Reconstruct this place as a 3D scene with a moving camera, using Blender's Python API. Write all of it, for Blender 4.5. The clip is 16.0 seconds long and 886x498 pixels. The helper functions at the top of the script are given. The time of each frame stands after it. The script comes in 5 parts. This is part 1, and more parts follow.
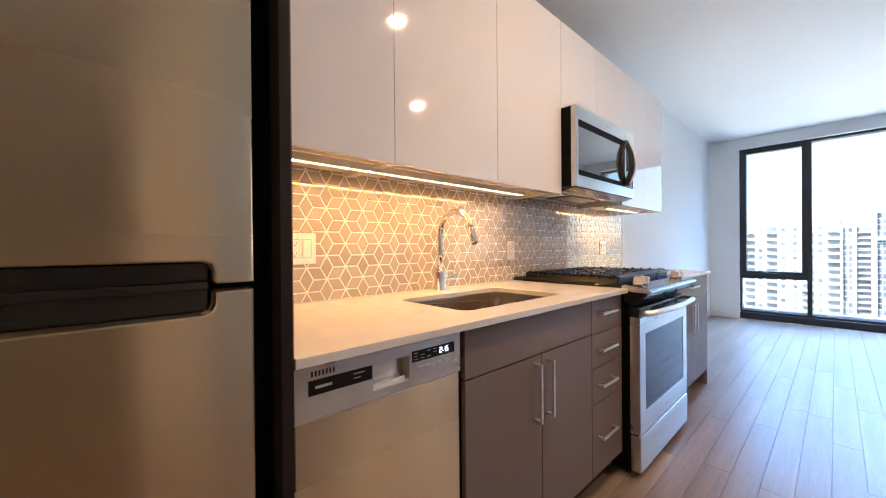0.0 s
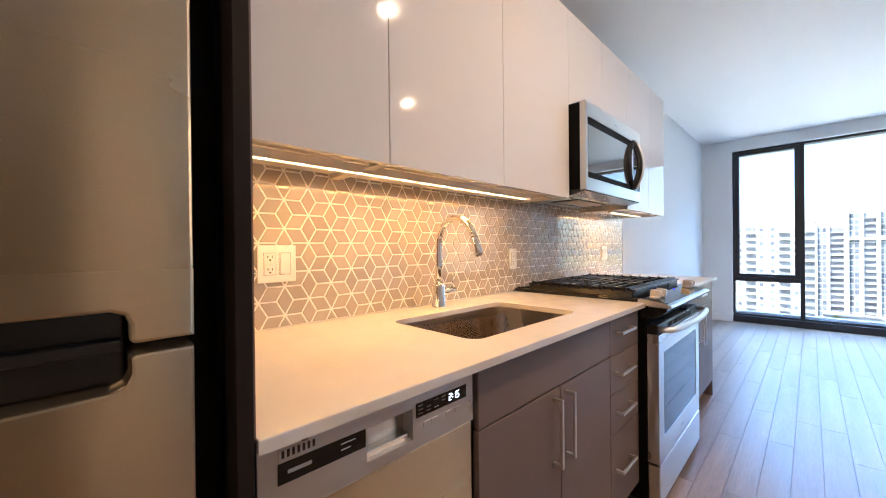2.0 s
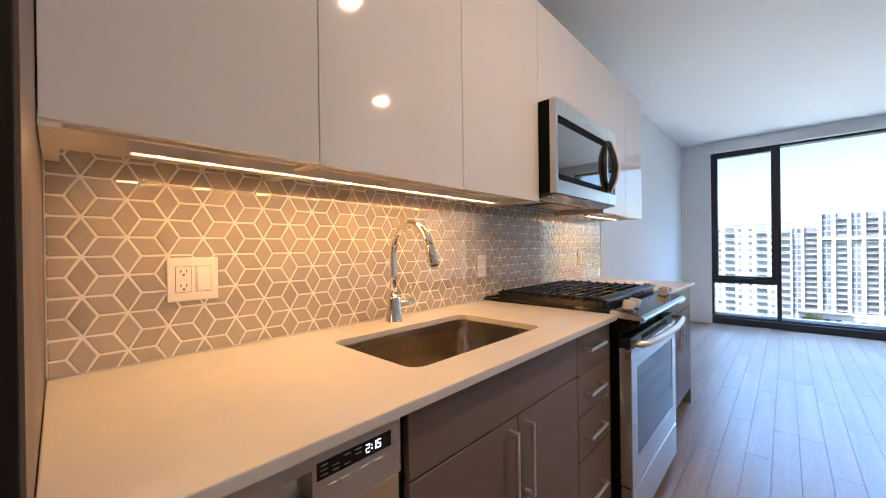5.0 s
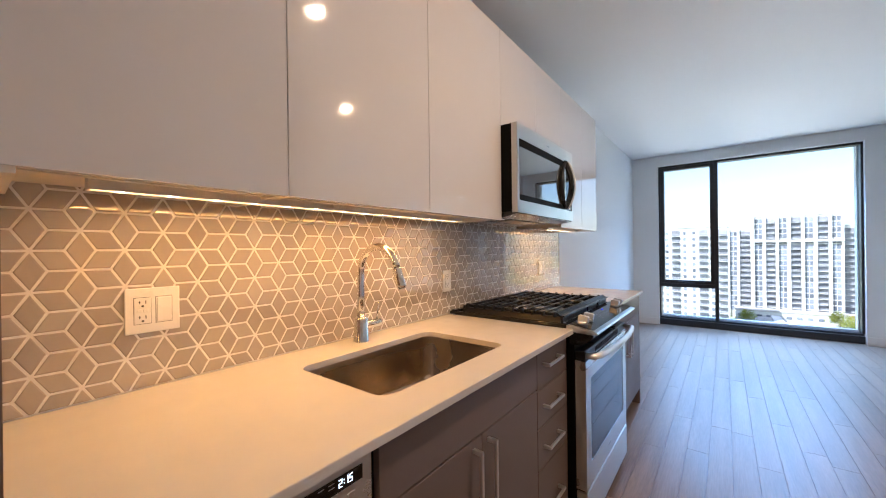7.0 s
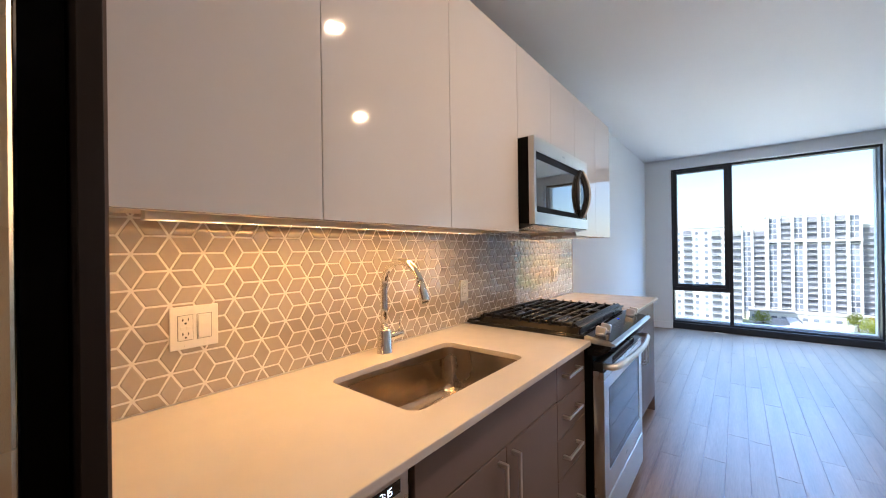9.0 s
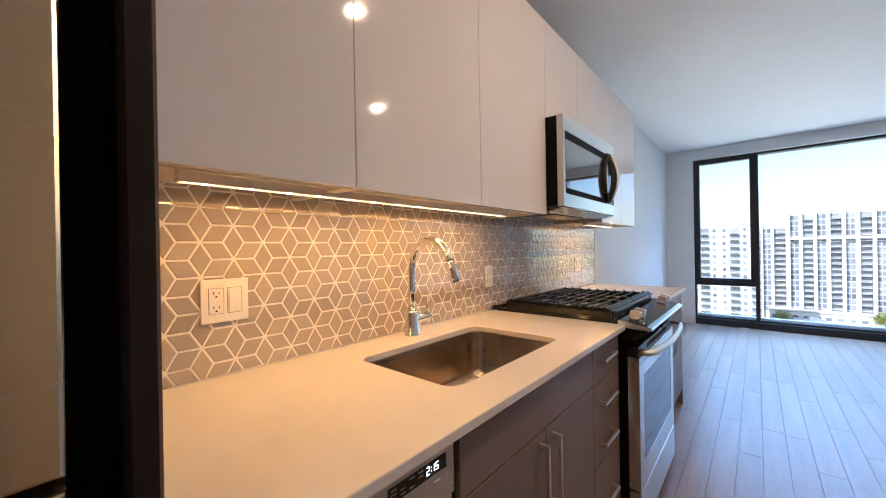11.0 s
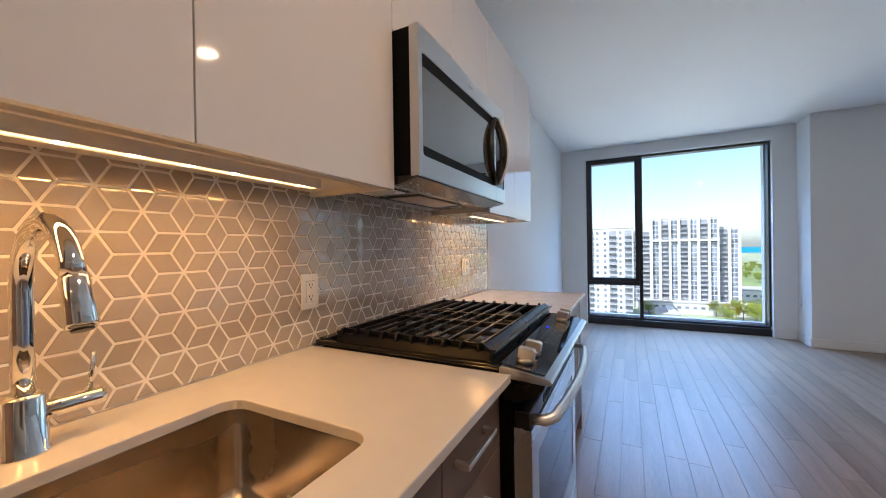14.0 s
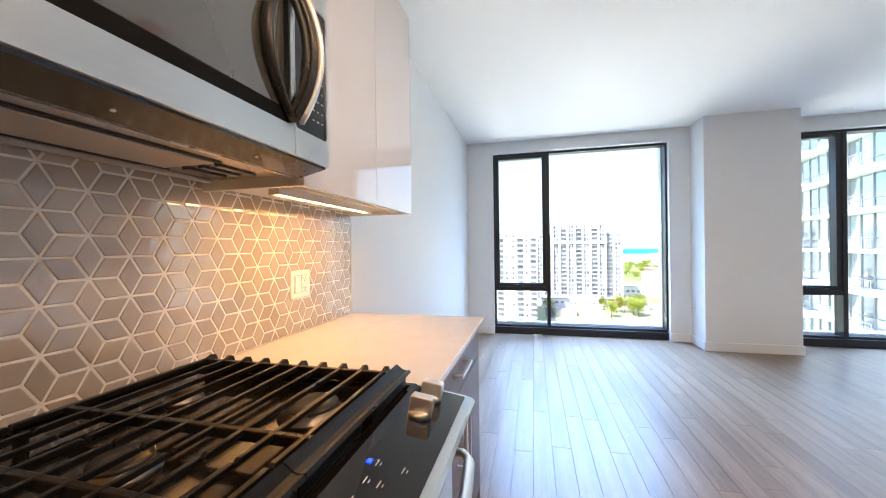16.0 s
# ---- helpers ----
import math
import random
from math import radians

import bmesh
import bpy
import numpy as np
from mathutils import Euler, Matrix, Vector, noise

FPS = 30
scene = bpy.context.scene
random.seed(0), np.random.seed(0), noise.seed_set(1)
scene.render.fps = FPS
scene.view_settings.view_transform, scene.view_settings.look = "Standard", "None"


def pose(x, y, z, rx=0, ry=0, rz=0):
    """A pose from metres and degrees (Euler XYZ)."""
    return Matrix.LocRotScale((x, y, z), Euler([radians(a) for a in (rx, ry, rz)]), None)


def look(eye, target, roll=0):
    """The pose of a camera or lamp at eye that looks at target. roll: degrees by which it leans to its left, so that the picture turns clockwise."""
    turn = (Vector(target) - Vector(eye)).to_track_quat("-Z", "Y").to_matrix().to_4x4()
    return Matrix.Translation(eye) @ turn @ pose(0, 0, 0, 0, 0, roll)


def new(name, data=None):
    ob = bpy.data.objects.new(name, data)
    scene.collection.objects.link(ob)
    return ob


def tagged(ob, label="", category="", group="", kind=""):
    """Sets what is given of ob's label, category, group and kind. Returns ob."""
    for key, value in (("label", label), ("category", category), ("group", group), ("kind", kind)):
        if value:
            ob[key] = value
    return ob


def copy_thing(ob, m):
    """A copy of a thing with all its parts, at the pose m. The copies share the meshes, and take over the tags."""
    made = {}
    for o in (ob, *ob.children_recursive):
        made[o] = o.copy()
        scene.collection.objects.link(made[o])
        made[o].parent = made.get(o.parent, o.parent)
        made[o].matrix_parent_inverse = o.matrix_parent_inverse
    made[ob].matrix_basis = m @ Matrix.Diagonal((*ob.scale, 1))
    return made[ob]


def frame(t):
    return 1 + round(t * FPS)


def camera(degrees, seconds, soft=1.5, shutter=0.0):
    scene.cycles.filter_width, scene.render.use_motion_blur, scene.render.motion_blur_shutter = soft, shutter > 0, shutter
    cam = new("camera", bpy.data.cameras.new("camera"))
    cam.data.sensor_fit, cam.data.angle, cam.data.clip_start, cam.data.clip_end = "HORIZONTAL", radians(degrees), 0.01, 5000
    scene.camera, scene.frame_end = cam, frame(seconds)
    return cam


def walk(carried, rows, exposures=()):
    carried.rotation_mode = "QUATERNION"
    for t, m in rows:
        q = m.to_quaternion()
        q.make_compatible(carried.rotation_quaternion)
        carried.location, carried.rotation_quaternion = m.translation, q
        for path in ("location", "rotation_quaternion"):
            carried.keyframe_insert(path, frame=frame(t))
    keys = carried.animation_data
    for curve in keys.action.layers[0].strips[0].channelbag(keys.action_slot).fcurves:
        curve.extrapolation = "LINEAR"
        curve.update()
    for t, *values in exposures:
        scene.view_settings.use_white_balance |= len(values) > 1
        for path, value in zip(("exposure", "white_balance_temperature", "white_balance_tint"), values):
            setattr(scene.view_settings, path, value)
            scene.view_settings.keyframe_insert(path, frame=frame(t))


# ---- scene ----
cam = camera(101.3, 16.0, soft=1.1)
PATH = [
    (0, (0.198, -1.367, 1.119), (1.555, 0.102, 1.111), -0.5),
    (0.5, (0.212, -1.331, 1.141), (1.569, 0.138, 1.135), -0.5),
    (1, (0.25, -1.282, 1.154), (1.615, 0.18, 1.148), -0.7),
    (1.5, (0.264, -1.227, 1.16), (1.651, 0.213, 1.152), -0.5),
    (2, (0.293, -1.196, 1.165), (1.698, 0.226, 1.157), -0.6),
    (2.5, (0.354, -1.183, 1.179), (1.764, 0.235, 1.169), -0.8),
    (3, (0.443, -1.175, 1.189), (1.855, 0.241, 1.184), -0.9),
    (3.5, (0.482, -1.189, 1.189), (1.892, 0.229, 1.188), -0.7),
    (5.8, (0.47, -1.189, 1.197), (1.985, 0.116, 1.194), -0.8),
    (6, (0.469, -1.201, 1.196), (2.004, 0.082, 1.195), -0.8),
    (6.5, (0.457, -1.213, 1.234), (2.027, 0.026, 1.234), -0.8),
    (7, (0.437, -1.212, 1.271), (2.018, 0.013, 1.271), -0.7),
    (7.5, (0.415, -1.214, 1.274), (2.003, 0.002, 1.275), -0.8),
    (8, (0.39, -1.212, 1.289), (1.976, 0.006, 1.291), -0.8),
    (8.5, (0.387, -1.204, 1.304), (1.964, 0.026, 1.304), -0.9),
    (9, (0.376, -1.196, 1.325), (1.929, 0.064, 1.329), -0.8),
    (9.5, (0.374, -1.184, 1.315), (1.906, 0.101, 1.312), -0.7),
    (10, (0.363, -1.163, 1.268), (1.888, 0.131, 1.265), -0.7),
    (10.2, (0.357, -1.155, 1.251), (1.875, 0.147, 1.256), -0.9),
    (12.5, (0.568, -1.057, 1.25), (2.078, 0.254, 1.237), -0.9),
    (13, (0.736, -1.059, 1.25), (2.252, 0.245, 1.241), -1.0),
    (13.5, (0.943, -1.015, 1.239), (2.553, 0.172, 1.225), -0.8),
    (14, (1.15, -0.955, 1.235), (2.93, -0.044, 1.227), -0.9),
    (14.5, (1.367, -0.914, 1.224), (3.23, -0.189, 1.212), -0.9),
    (15, (1.604, -0.939, 1.239), (3.492, -0.279, 1.229), -0.9),
    (15.5, (1.813, -0.944, 1.234), (3.725, -0.359, 1.226), -0.8),
    (16, (2.048, -0.917, 1.241), (3.989, -0.433, 1.235), -0.8),
]
walk(cam, [(t, look(eye, target, roll)) for t, eye, target, roll in PATH],
     exposures=[(0, 2.0, 5650, 10), (2.0, 1.95, 5570, 10), (3.5, 1.78, 5570, 10), (6.0, 1.5, 5680, 10), (8.0, 1.5, 5700, 10), (12.5, 1.38, 5650, 10), (13.5, 1.1, 5620, 10), (14.5, 1.28, 5880, 10), (15.0, 1.68, 6100, 10), (15.5, 1.97, 6200, 10), (16, 2.06, 6250, 10)])
SUN, SKY, WIN_DOWN, WIN_UP, DOWN, LEDW, LED, LAMP = 4.5, 0.15, 28.0, 11.5, 6.5, 1.65, 1.4, 3.0   # sun, sky, light in at the windows, downlights, light bars, glow of their lenses

# ---- world, sun, lamps ----
world = bpy.data.worlds.new("sky_world")
scene.world = world
world.use_nodes = True
wn = world.node_tree.nodes
sky = wn.new("ShaderNodeTexSky")
sky.sky_type = "NISHITA"
sky.sun_disc = False
sky.sun_elevation = radians(48)
SUN_AZ = 148.0            # degrees from +x, counter-clockwise: the sun stands behind the flat
sky.sun_rotation = radians(90 - SUN_AZ)
sky.altitude = 100
sky.air_density = 1.0
sky.dust_density = 1.5
wn["Background"].inputs["Strength"].default_value = SKY
world.node_tree.links.new(sky.outputs[0], wn["Background"].inputs[0])

sun = new("sun", bpy.data.lights.new("sun", "SUN"))
sun.data.energy = SUN
sun.data.angle = radians(0.5)
sun.data.color = (1.0, 0.95, 0.88)
sd = Vector((math.cos(radians(48)) * math.cos(radians(SUN_AZ)), math.cos(radians(48)) * math.sin(radians(SUN_AZ)), math.sin(radians(48))))
sun.matrix_basis = look(sd * 50, (0, 0, 0))


def sky_lamp(name, y0, y1, watts, at, aim, depth, tint, spread):
    """Light of the sky, or of the sunlit ground below, that comes in through a window at a slant."""
    la = bpy.data.lights.new(name, "AREA")
    la.shape, la.size, la.size_y, la.energy, la.spread = "RECTANGLE", y1 - y0, depth, watts, radians(spread)
    la.color = tint
    yc = (y0 + y1) / 2
    new(name, la).matrix_basis = look((at[0], yc, at[1]), (aim[0], yc, aim[1]))


for ya, yb in ((-2.55, -0.40), (-6.25, -3.98)):
    sky_lamp("sky_lamp", ya, yb, WIN_DOWN, (7.75, 1.95), (7.75 - 0.588, 1.95 - 0.809), 1.5, (0.34, 0.58, 1.0), 76)
    sky_lamp("ground_lamp", ya, yb, WIN_UP, (12.0, -1.45), (1.0, 2.73), 0.7, (1.0, 0.99, 0.91), 52)

# ---- materials ----
def nd(nt, kind, **kw):
    n = nt.nodes.new("ShaderNode" + kind)
    for k, v in kw.items():
        n.inputs[k].default_value = v
    return n


def material(name, color, rough=0.5, metal=0.0, vary=0.08, scale=6.0, fine=80.0, bump=0.0, bump_scale=200.0, rvary=0.06,
             coat=0.0, per_piece=0.0, stretch=(1, 1, 1), spec=0.5, aniso=0.0, emit=None, strength=0.0):
    """A surface with two scales of colour change, uneven gloss and fine relief."""
    m = bpy.data.materials.new(name)
    m.use_nodes = True
    nt = m.node_tree
    b = nt.nodes["Principled BSDF"]
    L = nt.links.new
    tc = nt.nodes.new("ShaderNodeTexCoord")
    mp = nt.nodes.new("ShaderNodeMapping")
    mp.inputs["Scale"].default_value = stretch
    L(tc.outputs["Object"], mp.inputs["Vector"])
    if per_piece:
        oi = nt.nodes.new("ShaderNodeObjectInfo")
        sc = nt.nodes.new("ShaderNodeVectorMath")
        sc.operation = "SCALE"
        sc.inputs["Scale"].default_value = 37.0
        cb = nt.nodes.new("ShaderNodeCombineXYZ")
        for k in range(3):
            L(oi.outputs["Random"], cb.inputs[k])
        L(cb.outputs[0], sc.inputs[0])
        L(sc.outputs[0], mp.inputs["Location"])
    n1 = nd(nt, "TexNoise", Scale=scale, Detail=4.0)
    n2 = nd(nt, "TexNoise", Scale=fine, Detail=3.0)
    L(mp.outputs[0], n1.inputs["Vector"])
    L(mp.outputs[0], n2.inputs["Vector"])
    add = nd(nt, "Math")
    add.operation = "ADD"
    half = nd(nt, "Math")
    half.operation = "MULTIPLY"
    half.inputs[1].default_value = 0.5
    L(n2.outputs["Fac"], half.inputs[0])
    L(n1.outputs["Fac"], add.inputs[0])
    L(half.outputs[0], add.inputs[1])
    mr = nd(nt, "MapRange")
    mr.inputs["From Min"].default_value, mr.inputs["From Max"].default_value = 0.4, 1.1
    mr.inputs["To Min"].default_value, mr.inputs["To Max"].default_value = 1 - vary, 1 + vary
    L(add.outputs[0], mr.inputs["Value"])
    val = mr.outputs[0]
    if per_piece:
        m2 = nd(nt, "MapRange")
        m2.inputs["To Min"].default_value, m2.inputs["To Max"].default_value = 1 - per_piece, 1 + per_piece
        ge = nt.nodes.new("ShaderNodeNewGeometry")
        ad = nd(nt, "Math")
        ad.operation = "ADD"
        fr = nd(nt, "Math")
        fr.operation = "FRACT"
        L(oi.outputs["Random"], ad.inputs[0])
        L(ge.outputs["Random Per Island"], ad.inputs[1])
        L(ad.outputs[0], fr.inputs[0])
        L(fr.outputs[0], m2.inputs["Value"])
        mu = nd(nt, "Math")
        mu.operation = "MULTIPLY"
        L(val, mu.inputs[0])
        L(m2.outputs[0], mu.inputs[1])
        val = mu.outputs[0]
    vm = nt.nodes.new("ShaderNodeVectorMath")
    vm.operation = "SCALE"
    vm.inputs[0].default_value = color
    L(val, vm.inputs["Scale"])
    L(vm.outputs[0], b.inputs["Base Color"])
    rr = nd(nt, "MapRange")
    rr.inputs["From Min"].default_value, rr.inputs["From Max"].default_value = 0.3, 0.7
    rr.inputs["To Min"].default_value, rr.inputs["To Max"].default_value = max(rough - rvary, 0.01), rough + rvary
    L(n1.outputs["Fac"], rr.inputs["Value"])
    L(rr.outputs[0], b.inputs["Roughness"])
    b.inputs["Metallic"].default_value = metal
    b.inputs["Specular IOR Level"].default_value = spec
    b.inputs["Coat Weight"].default_value = coat
    b.inputs["Coat Roughness"].default_value = 0.04
    b.inputs["Anisotropic"].default_value = aniso
    if aniso:
        tg = nt.nodes.new("ShaderNodeTangent")
        tg.direction_type, tg.axis = "RADIAL", "X"
        L(tg.outputs[0], b.inputs["Tangent"])
        b.inputs["Anisotropic Rotation"].default_value = 0.0
    if bump:
        bn = nd(nt, "TexNoise", Scale=bump_scale, Detail=3.0)
        L(mp.outputs[0], bn.inputs["Vector"])
        bp = nd(nt, "Bump", Strength=bump, Distance=0.002)
        L(bn.outputs["Fac"], bp.inputs["Height"])
        L(bp.outputs[0], b.inputs["Normal"])
    if emit:
        b.inputs["Emission Color"].default_value = (*emit, 1)
        b.inputs["Emission Strength"].default_value = strength
    return m


def glass_material(name, tint=(1, 1, 1), rough=0.0):
    m = bpy.data.materials.new(name)
    m.use_nodes = True
    b = m.node_tree.nodes["Principled BSDF"]
    b.inputs["Base Color"].default_value = (*tint, 1)
    b.inputs["Roughness"].default_value = rough
    b.inputs["Transmission Weight"].default_value = 1.0
    b.inputs["IOR"].default_value = 1.45
    return m


def floor_material(name, base):
    """Oak-look plank: long grain, cathedral streaks, a tone of its own for each plank."""
    m = material(name, base, rough=0.33, vary=0.50, scale=2.4, fine=34.0, bump=0.10, bump_scale=60.0, rvary=0.05, per_piece=0.07, stretch=(0.35, 5.0, 1.0), spec=0.4)
    return m


M = {}
M["paint"] = material("wall_paint", (0.80, 0.81, 0.80), rough=0.6, vary=0.015, scale=1.5, fine=25, bump=0.12, bump_scale=320)
M["ceiling"] = material("ceiling_paint", (0.80, 0.80, 0.79), rough=0.75, vary=0.012, scale=1.2, fine=20, bump=0.10, bump_scale=260)
M["trim"] = material("trim_paint", (0.82, 0.82, 0.81), rough=0.35, vary=0.01, bump=0.03)
M["plank"] = floor_material("oak_plank", (0.225, 0.160, 0.115))
M["subfloor"] = material("floor_joint", (0.18, 0.14, 0.11), rough=0.8)
M["tile"] = material("glazed_tile", (0.43, 0.375, 0.32), rough=0.02, vary=0.05, scale=9, fine=60, bump=0.035, bump_scale=24, rvary=0.012, per_piece=0.10, coat=1.0, spec=0.8)
M["grout"] = material("white_grout", (0.82, 0.79, 0.75), rough=0.85, vary=0.05, scale=12, fine=180, bump=0.25, bump_scale=500)
M["quartz"] = material("white_quartz", (0.61, 0.59, 0.565), rough=0.22, vary=0.025, scale=14, fine=420, rvary=0.04)
M["gloss_white"] = material("gloss_white_lacquer", (0.74, 0.72, 0.715), rough=0.06, vary=0.012, scale=3, fine=30, bump=0.015, bump_scale=7, rvary=0.02, coat=0.15)
M["carcass"] = material("cabinet_carcass", (0.72, 0.66, 0.58), rough=0.5, vary=0.03)
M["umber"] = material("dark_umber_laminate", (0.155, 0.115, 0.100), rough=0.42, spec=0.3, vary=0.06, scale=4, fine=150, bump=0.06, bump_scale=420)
# the umber again, near black: shade put into the colour
M["umber_shaded"] = material("umber_laminate_shaded", (0.014, 0.010, 0.009), rough=0.5, spec=0.2, vary=0.06)
M["steel"] = material("brushed_steel", (0.66, 0.645, 0.62), rough=0.30, metal=1.0, vary=0.05, scale=3, fine=300, bump=0.04, bump_scale=2500, stretch=(0.02, 1, 1), aniso=0.93)
M["steel_door"] = material("brushed_door_steel", (0.60, 0.495, 0.345), rough=0.27, metal=1.0, vary=0.05, scale=3, fine=300, bump=0.02, bump_scale=2500, stretch=(0.02, 1, 1), aniso=1.0, rvary=0.02)
M["panel_silver"] = material("silver_control_panel", (0.52, 0.51, 0.50), rough=0.32, metal=0.75, vary=0.02)
M["sink_steel"] = material("satin_sink_steel", (0.47, 0.42, 0.37), rough=0.25, metal=1.0, vary=0.06, scale=6, fine=260, bump=0.04, bump_scale=300, stretch=(0.1, 1, 1), rvary=0.08)
M["chrome"] = material("polished_chrome", (0.80, 0.79, 0.77), rough=0.05, metal=1.0, vary=0.02, rvary=0.02)
M["nickel"] = material("satin_nickel", (0.78, 0.76, 0.73), rough=0.36, metal=1.0, vary=0.03)
M["black"] = material("black_plastic", (0.010, 0.010, 0.011), rough=0.30, vary=0.1)
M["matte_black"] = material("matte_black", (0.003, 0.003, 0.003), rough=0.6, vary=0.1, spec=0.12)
M["black_glass"] = material("black_glass", (0.006, 0.006, 0.007), rough=0.04, vary=0.05, rvary=0.01, spec=0.4)
M["screen"] = material("microwave_screen_glass", (0.060, 0.062, 0.058), rough=0.012, vary=0.05, rvary=0.01, spec=1.0, coat=1.0)
M["enamel"] = material("black_enamel", (0.008, 0.0075, 0.007), rough=0.10, vary=0.1, bump=0.05, bump_scale=60)
M["cast_iron"] = material("cast_iron_grate", (0.005, 0.005, 0.006), rough=0.30, vary=0.15, bump=0.2, bump_scale=700, spec=0.22)
M["burner"] = material("burner_cap", (0.030, 0.028, 0.027), rough=0.4, vary=0.2, bump=0.2)
M["alloy"] = material("burner_alloy", (0.22, 0.19, 0.17), rough=0.35, metal=1.0, vary=0.1)
M["frame"] = material("dark_bronze_aluminium", (0.030, 0.032, 0.036), rough=0.38, metal=0.3, vary=0.05)
M["plate"] = material("white_plastic", (0.84, 0.84, 0.83), rough=0.28, vary=0.01)
M["slot"] = material("dark_slot", (0.01, 0.01, 0.01), rough=0.7)
M["mark_grey"] = material("printed_grey", (0.45, 0.45, 0.45), rough=0.5)
M["mark_white"] = material("printed_white", (0.75, 0.75, 0.75), rough=0.5)
M["digit"] = material("lit_digit", (0.8, 0.85, 0.9), emit=(0.85, 0.93, 1.0), strength=1.3)
M["blue_led"] = material("blue_indicator", (0.02, 0.04, 0.8), emit=(0.0, 0.03, 1.0), strength=1.2)
M["led"] = material("led_strip_lens", (0.9, 0.8, 0.6), emit=(1.0, 0.60, 0.24), strength=LED)
M["led_dot"] = material("led_dot", (0.9, 0.8, 0.6), emit=(1.0, 0.78, 0.48), strength=LED * 10)
M["led_body"] = material("led_housing", (0.75, 0.70, 0.62), rough=0.4)
M["lamp"] = material("downlight_lens", (0.9, 0.85, 0.75), emit=(1.0, 0.80, 0.56), strength=LAMP)
M["glass"] = glass_material("window_glass", (0.80, 0.83, 0.84))
M["red_label"] = material("red_sticker", (0.30, 0.05, 0.04), rough=0.4)
M["under_steel"] = material("underside_steel", (0.46, 0.41, 0.37), rough=0.24, metal=1.0, vary=0.15, scale=8, fine=90, bump=0.06, bump_scale=300)
M["filter"] = material("grease_filter", (0.42, 0.36, 0.31), rough=0.4, metal=1.0, bump=0.6, bump_scale=500)
M["concrete"] = material("pale_concrete", (0.62, 0.61, 0.58), rough=0.85, vary=0.06, scale=0.05, fine=0.6)
M["tower_glass"] = material("far_window_glass", (0.19, 0.21, 0.26), rough=0.10, vary=0.3, scale=0.25, fine=1.0, per_piece=0.45)
M["rail"] = material("balcony_rail", (0.34, 0.35, 0.37), rough=0.5, vary=0.05, scale=0.3)
# balcony shade as a colour, lifted for haze like the far window glass
M["recess"] = material("balcony_shade", (0.26, 0.26, 0.29), rough=0.8, vary=0.2, scale=0.3, per_piece=0.3)
M["near_glass"] = material("curtain_wall_glass", (0.55, 0.64, 0.72), rough=0.05, metal=0.9, vary=0.25, scale=0.35, fine=2.0, bump=0.5, bump_scale=0.7, per_piece=0.35)
M["white_metal"] = material("white_slab_edge", (0.72, 0.72, 0.72), rough=0.5, vary=0.04, scale=0.3)
M["mullion"] = material("curtain_wall_mullion", (0.32, 0.34, 0.36), rough=0.4, metal=0.5)
M["ground"] = material("park_and_streets", (0.30, 0.33, 0.20), rough=0.95, vary=0.45, scale=0.012, fine=0.12)
M["grass"] = material("lawn", (0.20, 0.25, 0.09), rough=0.95, vary=0.3, scale=0.03, fine=0.4)
M["asphalt"] = material("asphalt", (0.09, 0.09, 0.09), rough=0.9, vary=0.2, scale=0.05, fine=0.8)
M["water"] = material("lake_water", (0.01, 0.22, 0.34), rough=0.6, spec=0.15, vary=0.2, scale=0.002, fine=0.02)
M["leaf"] = material("spring_leaves", (0.30, 0.34, 0.05), rough=0.7, vary=0.35, scale=0.3, fine=2.0, per_piece=0.30)
M["leaf_gold"] = material("yellow_leaves", (0.40, 0.32, 0.015), rough=0.7, vary=0.3, scale=0.3, fine=2.0, per_piece=0.25)
for k in ("leaf", "leaf_gold"):
    # thin leaves let half of the light through
    nt = M[k].node_tree
    bs = nt.nodes["Principled BSDF"]
    tr = nt.nodes.new("ShaderNodeBsdfTranslucent")
    nt.links.new(bs.inputs["Base Color"].links[0].from_socket, tr.inputs["Color"])
    mx = nt.nodes.new("ShaderNodeMixShader")
    mx.inputs[0].default_value = 0.5
    nt.links.new(bs.outputs[0], mx.inputs[1])
    nt.links.new(tr.outputs[0], mx.inputs[2])
    nt.links.new(mx.outputs[0], nt.nodes["Material Output"].inputs["Surface"])
M["bark"] = material("bark", (0.10, 0.075, 0.055), rough=0.9, vary=0.3, scale=1.0, fine=8.0)
M["roofing"] = material("flat_roof", (0.42, 0.40, 0.38), rough=0.9, vary=0.15, scale=0.06, fine=0.7)
M["brick_far"] = material("far_brick", (0.30, 0.19, 0.15), rough=0.9, vary=0.15, scale=0.1, fine=1.0)


# ---- mesh helpers ----
def world_of(ob):
    return world_of(ob.parent) @ ob.matrix_parent_inverse @ ob.matrix_basis if ob.parent else ob.matrix_basis.copy()


def mesh_from(bm, mat_, name, smooth=False):
    me = bpy.data.meshes.new(name)
    bm.normal_update()
    bm.to_mesh(me)
    bm.free()
    me.materials.append(mat_)
    if smooth:
        for p in me.polygons:
            p.use_smooth = True
    return me


def part(name, bm, mat_, parent=None, label="", smooth=False):
    """One mesh object, built in world coordinates, under a thing or a part."""
    ob = new(name, mesh_from(bm, mat_, name, smooth))
    if parent:
        ob.parent = parent
        ob.matrix_parent_inverse = world_of(parent).inverted()
    if label:
        ob["label"] = label
    return ob


def thing(name, at, label, category, group="", kind=""):
    ob = new(name)
    ob.empty_display_size = 0.05
    ob.matrix_basis = Matrix.Translation(at)
    return tagged(ob, label, category, group, kind)


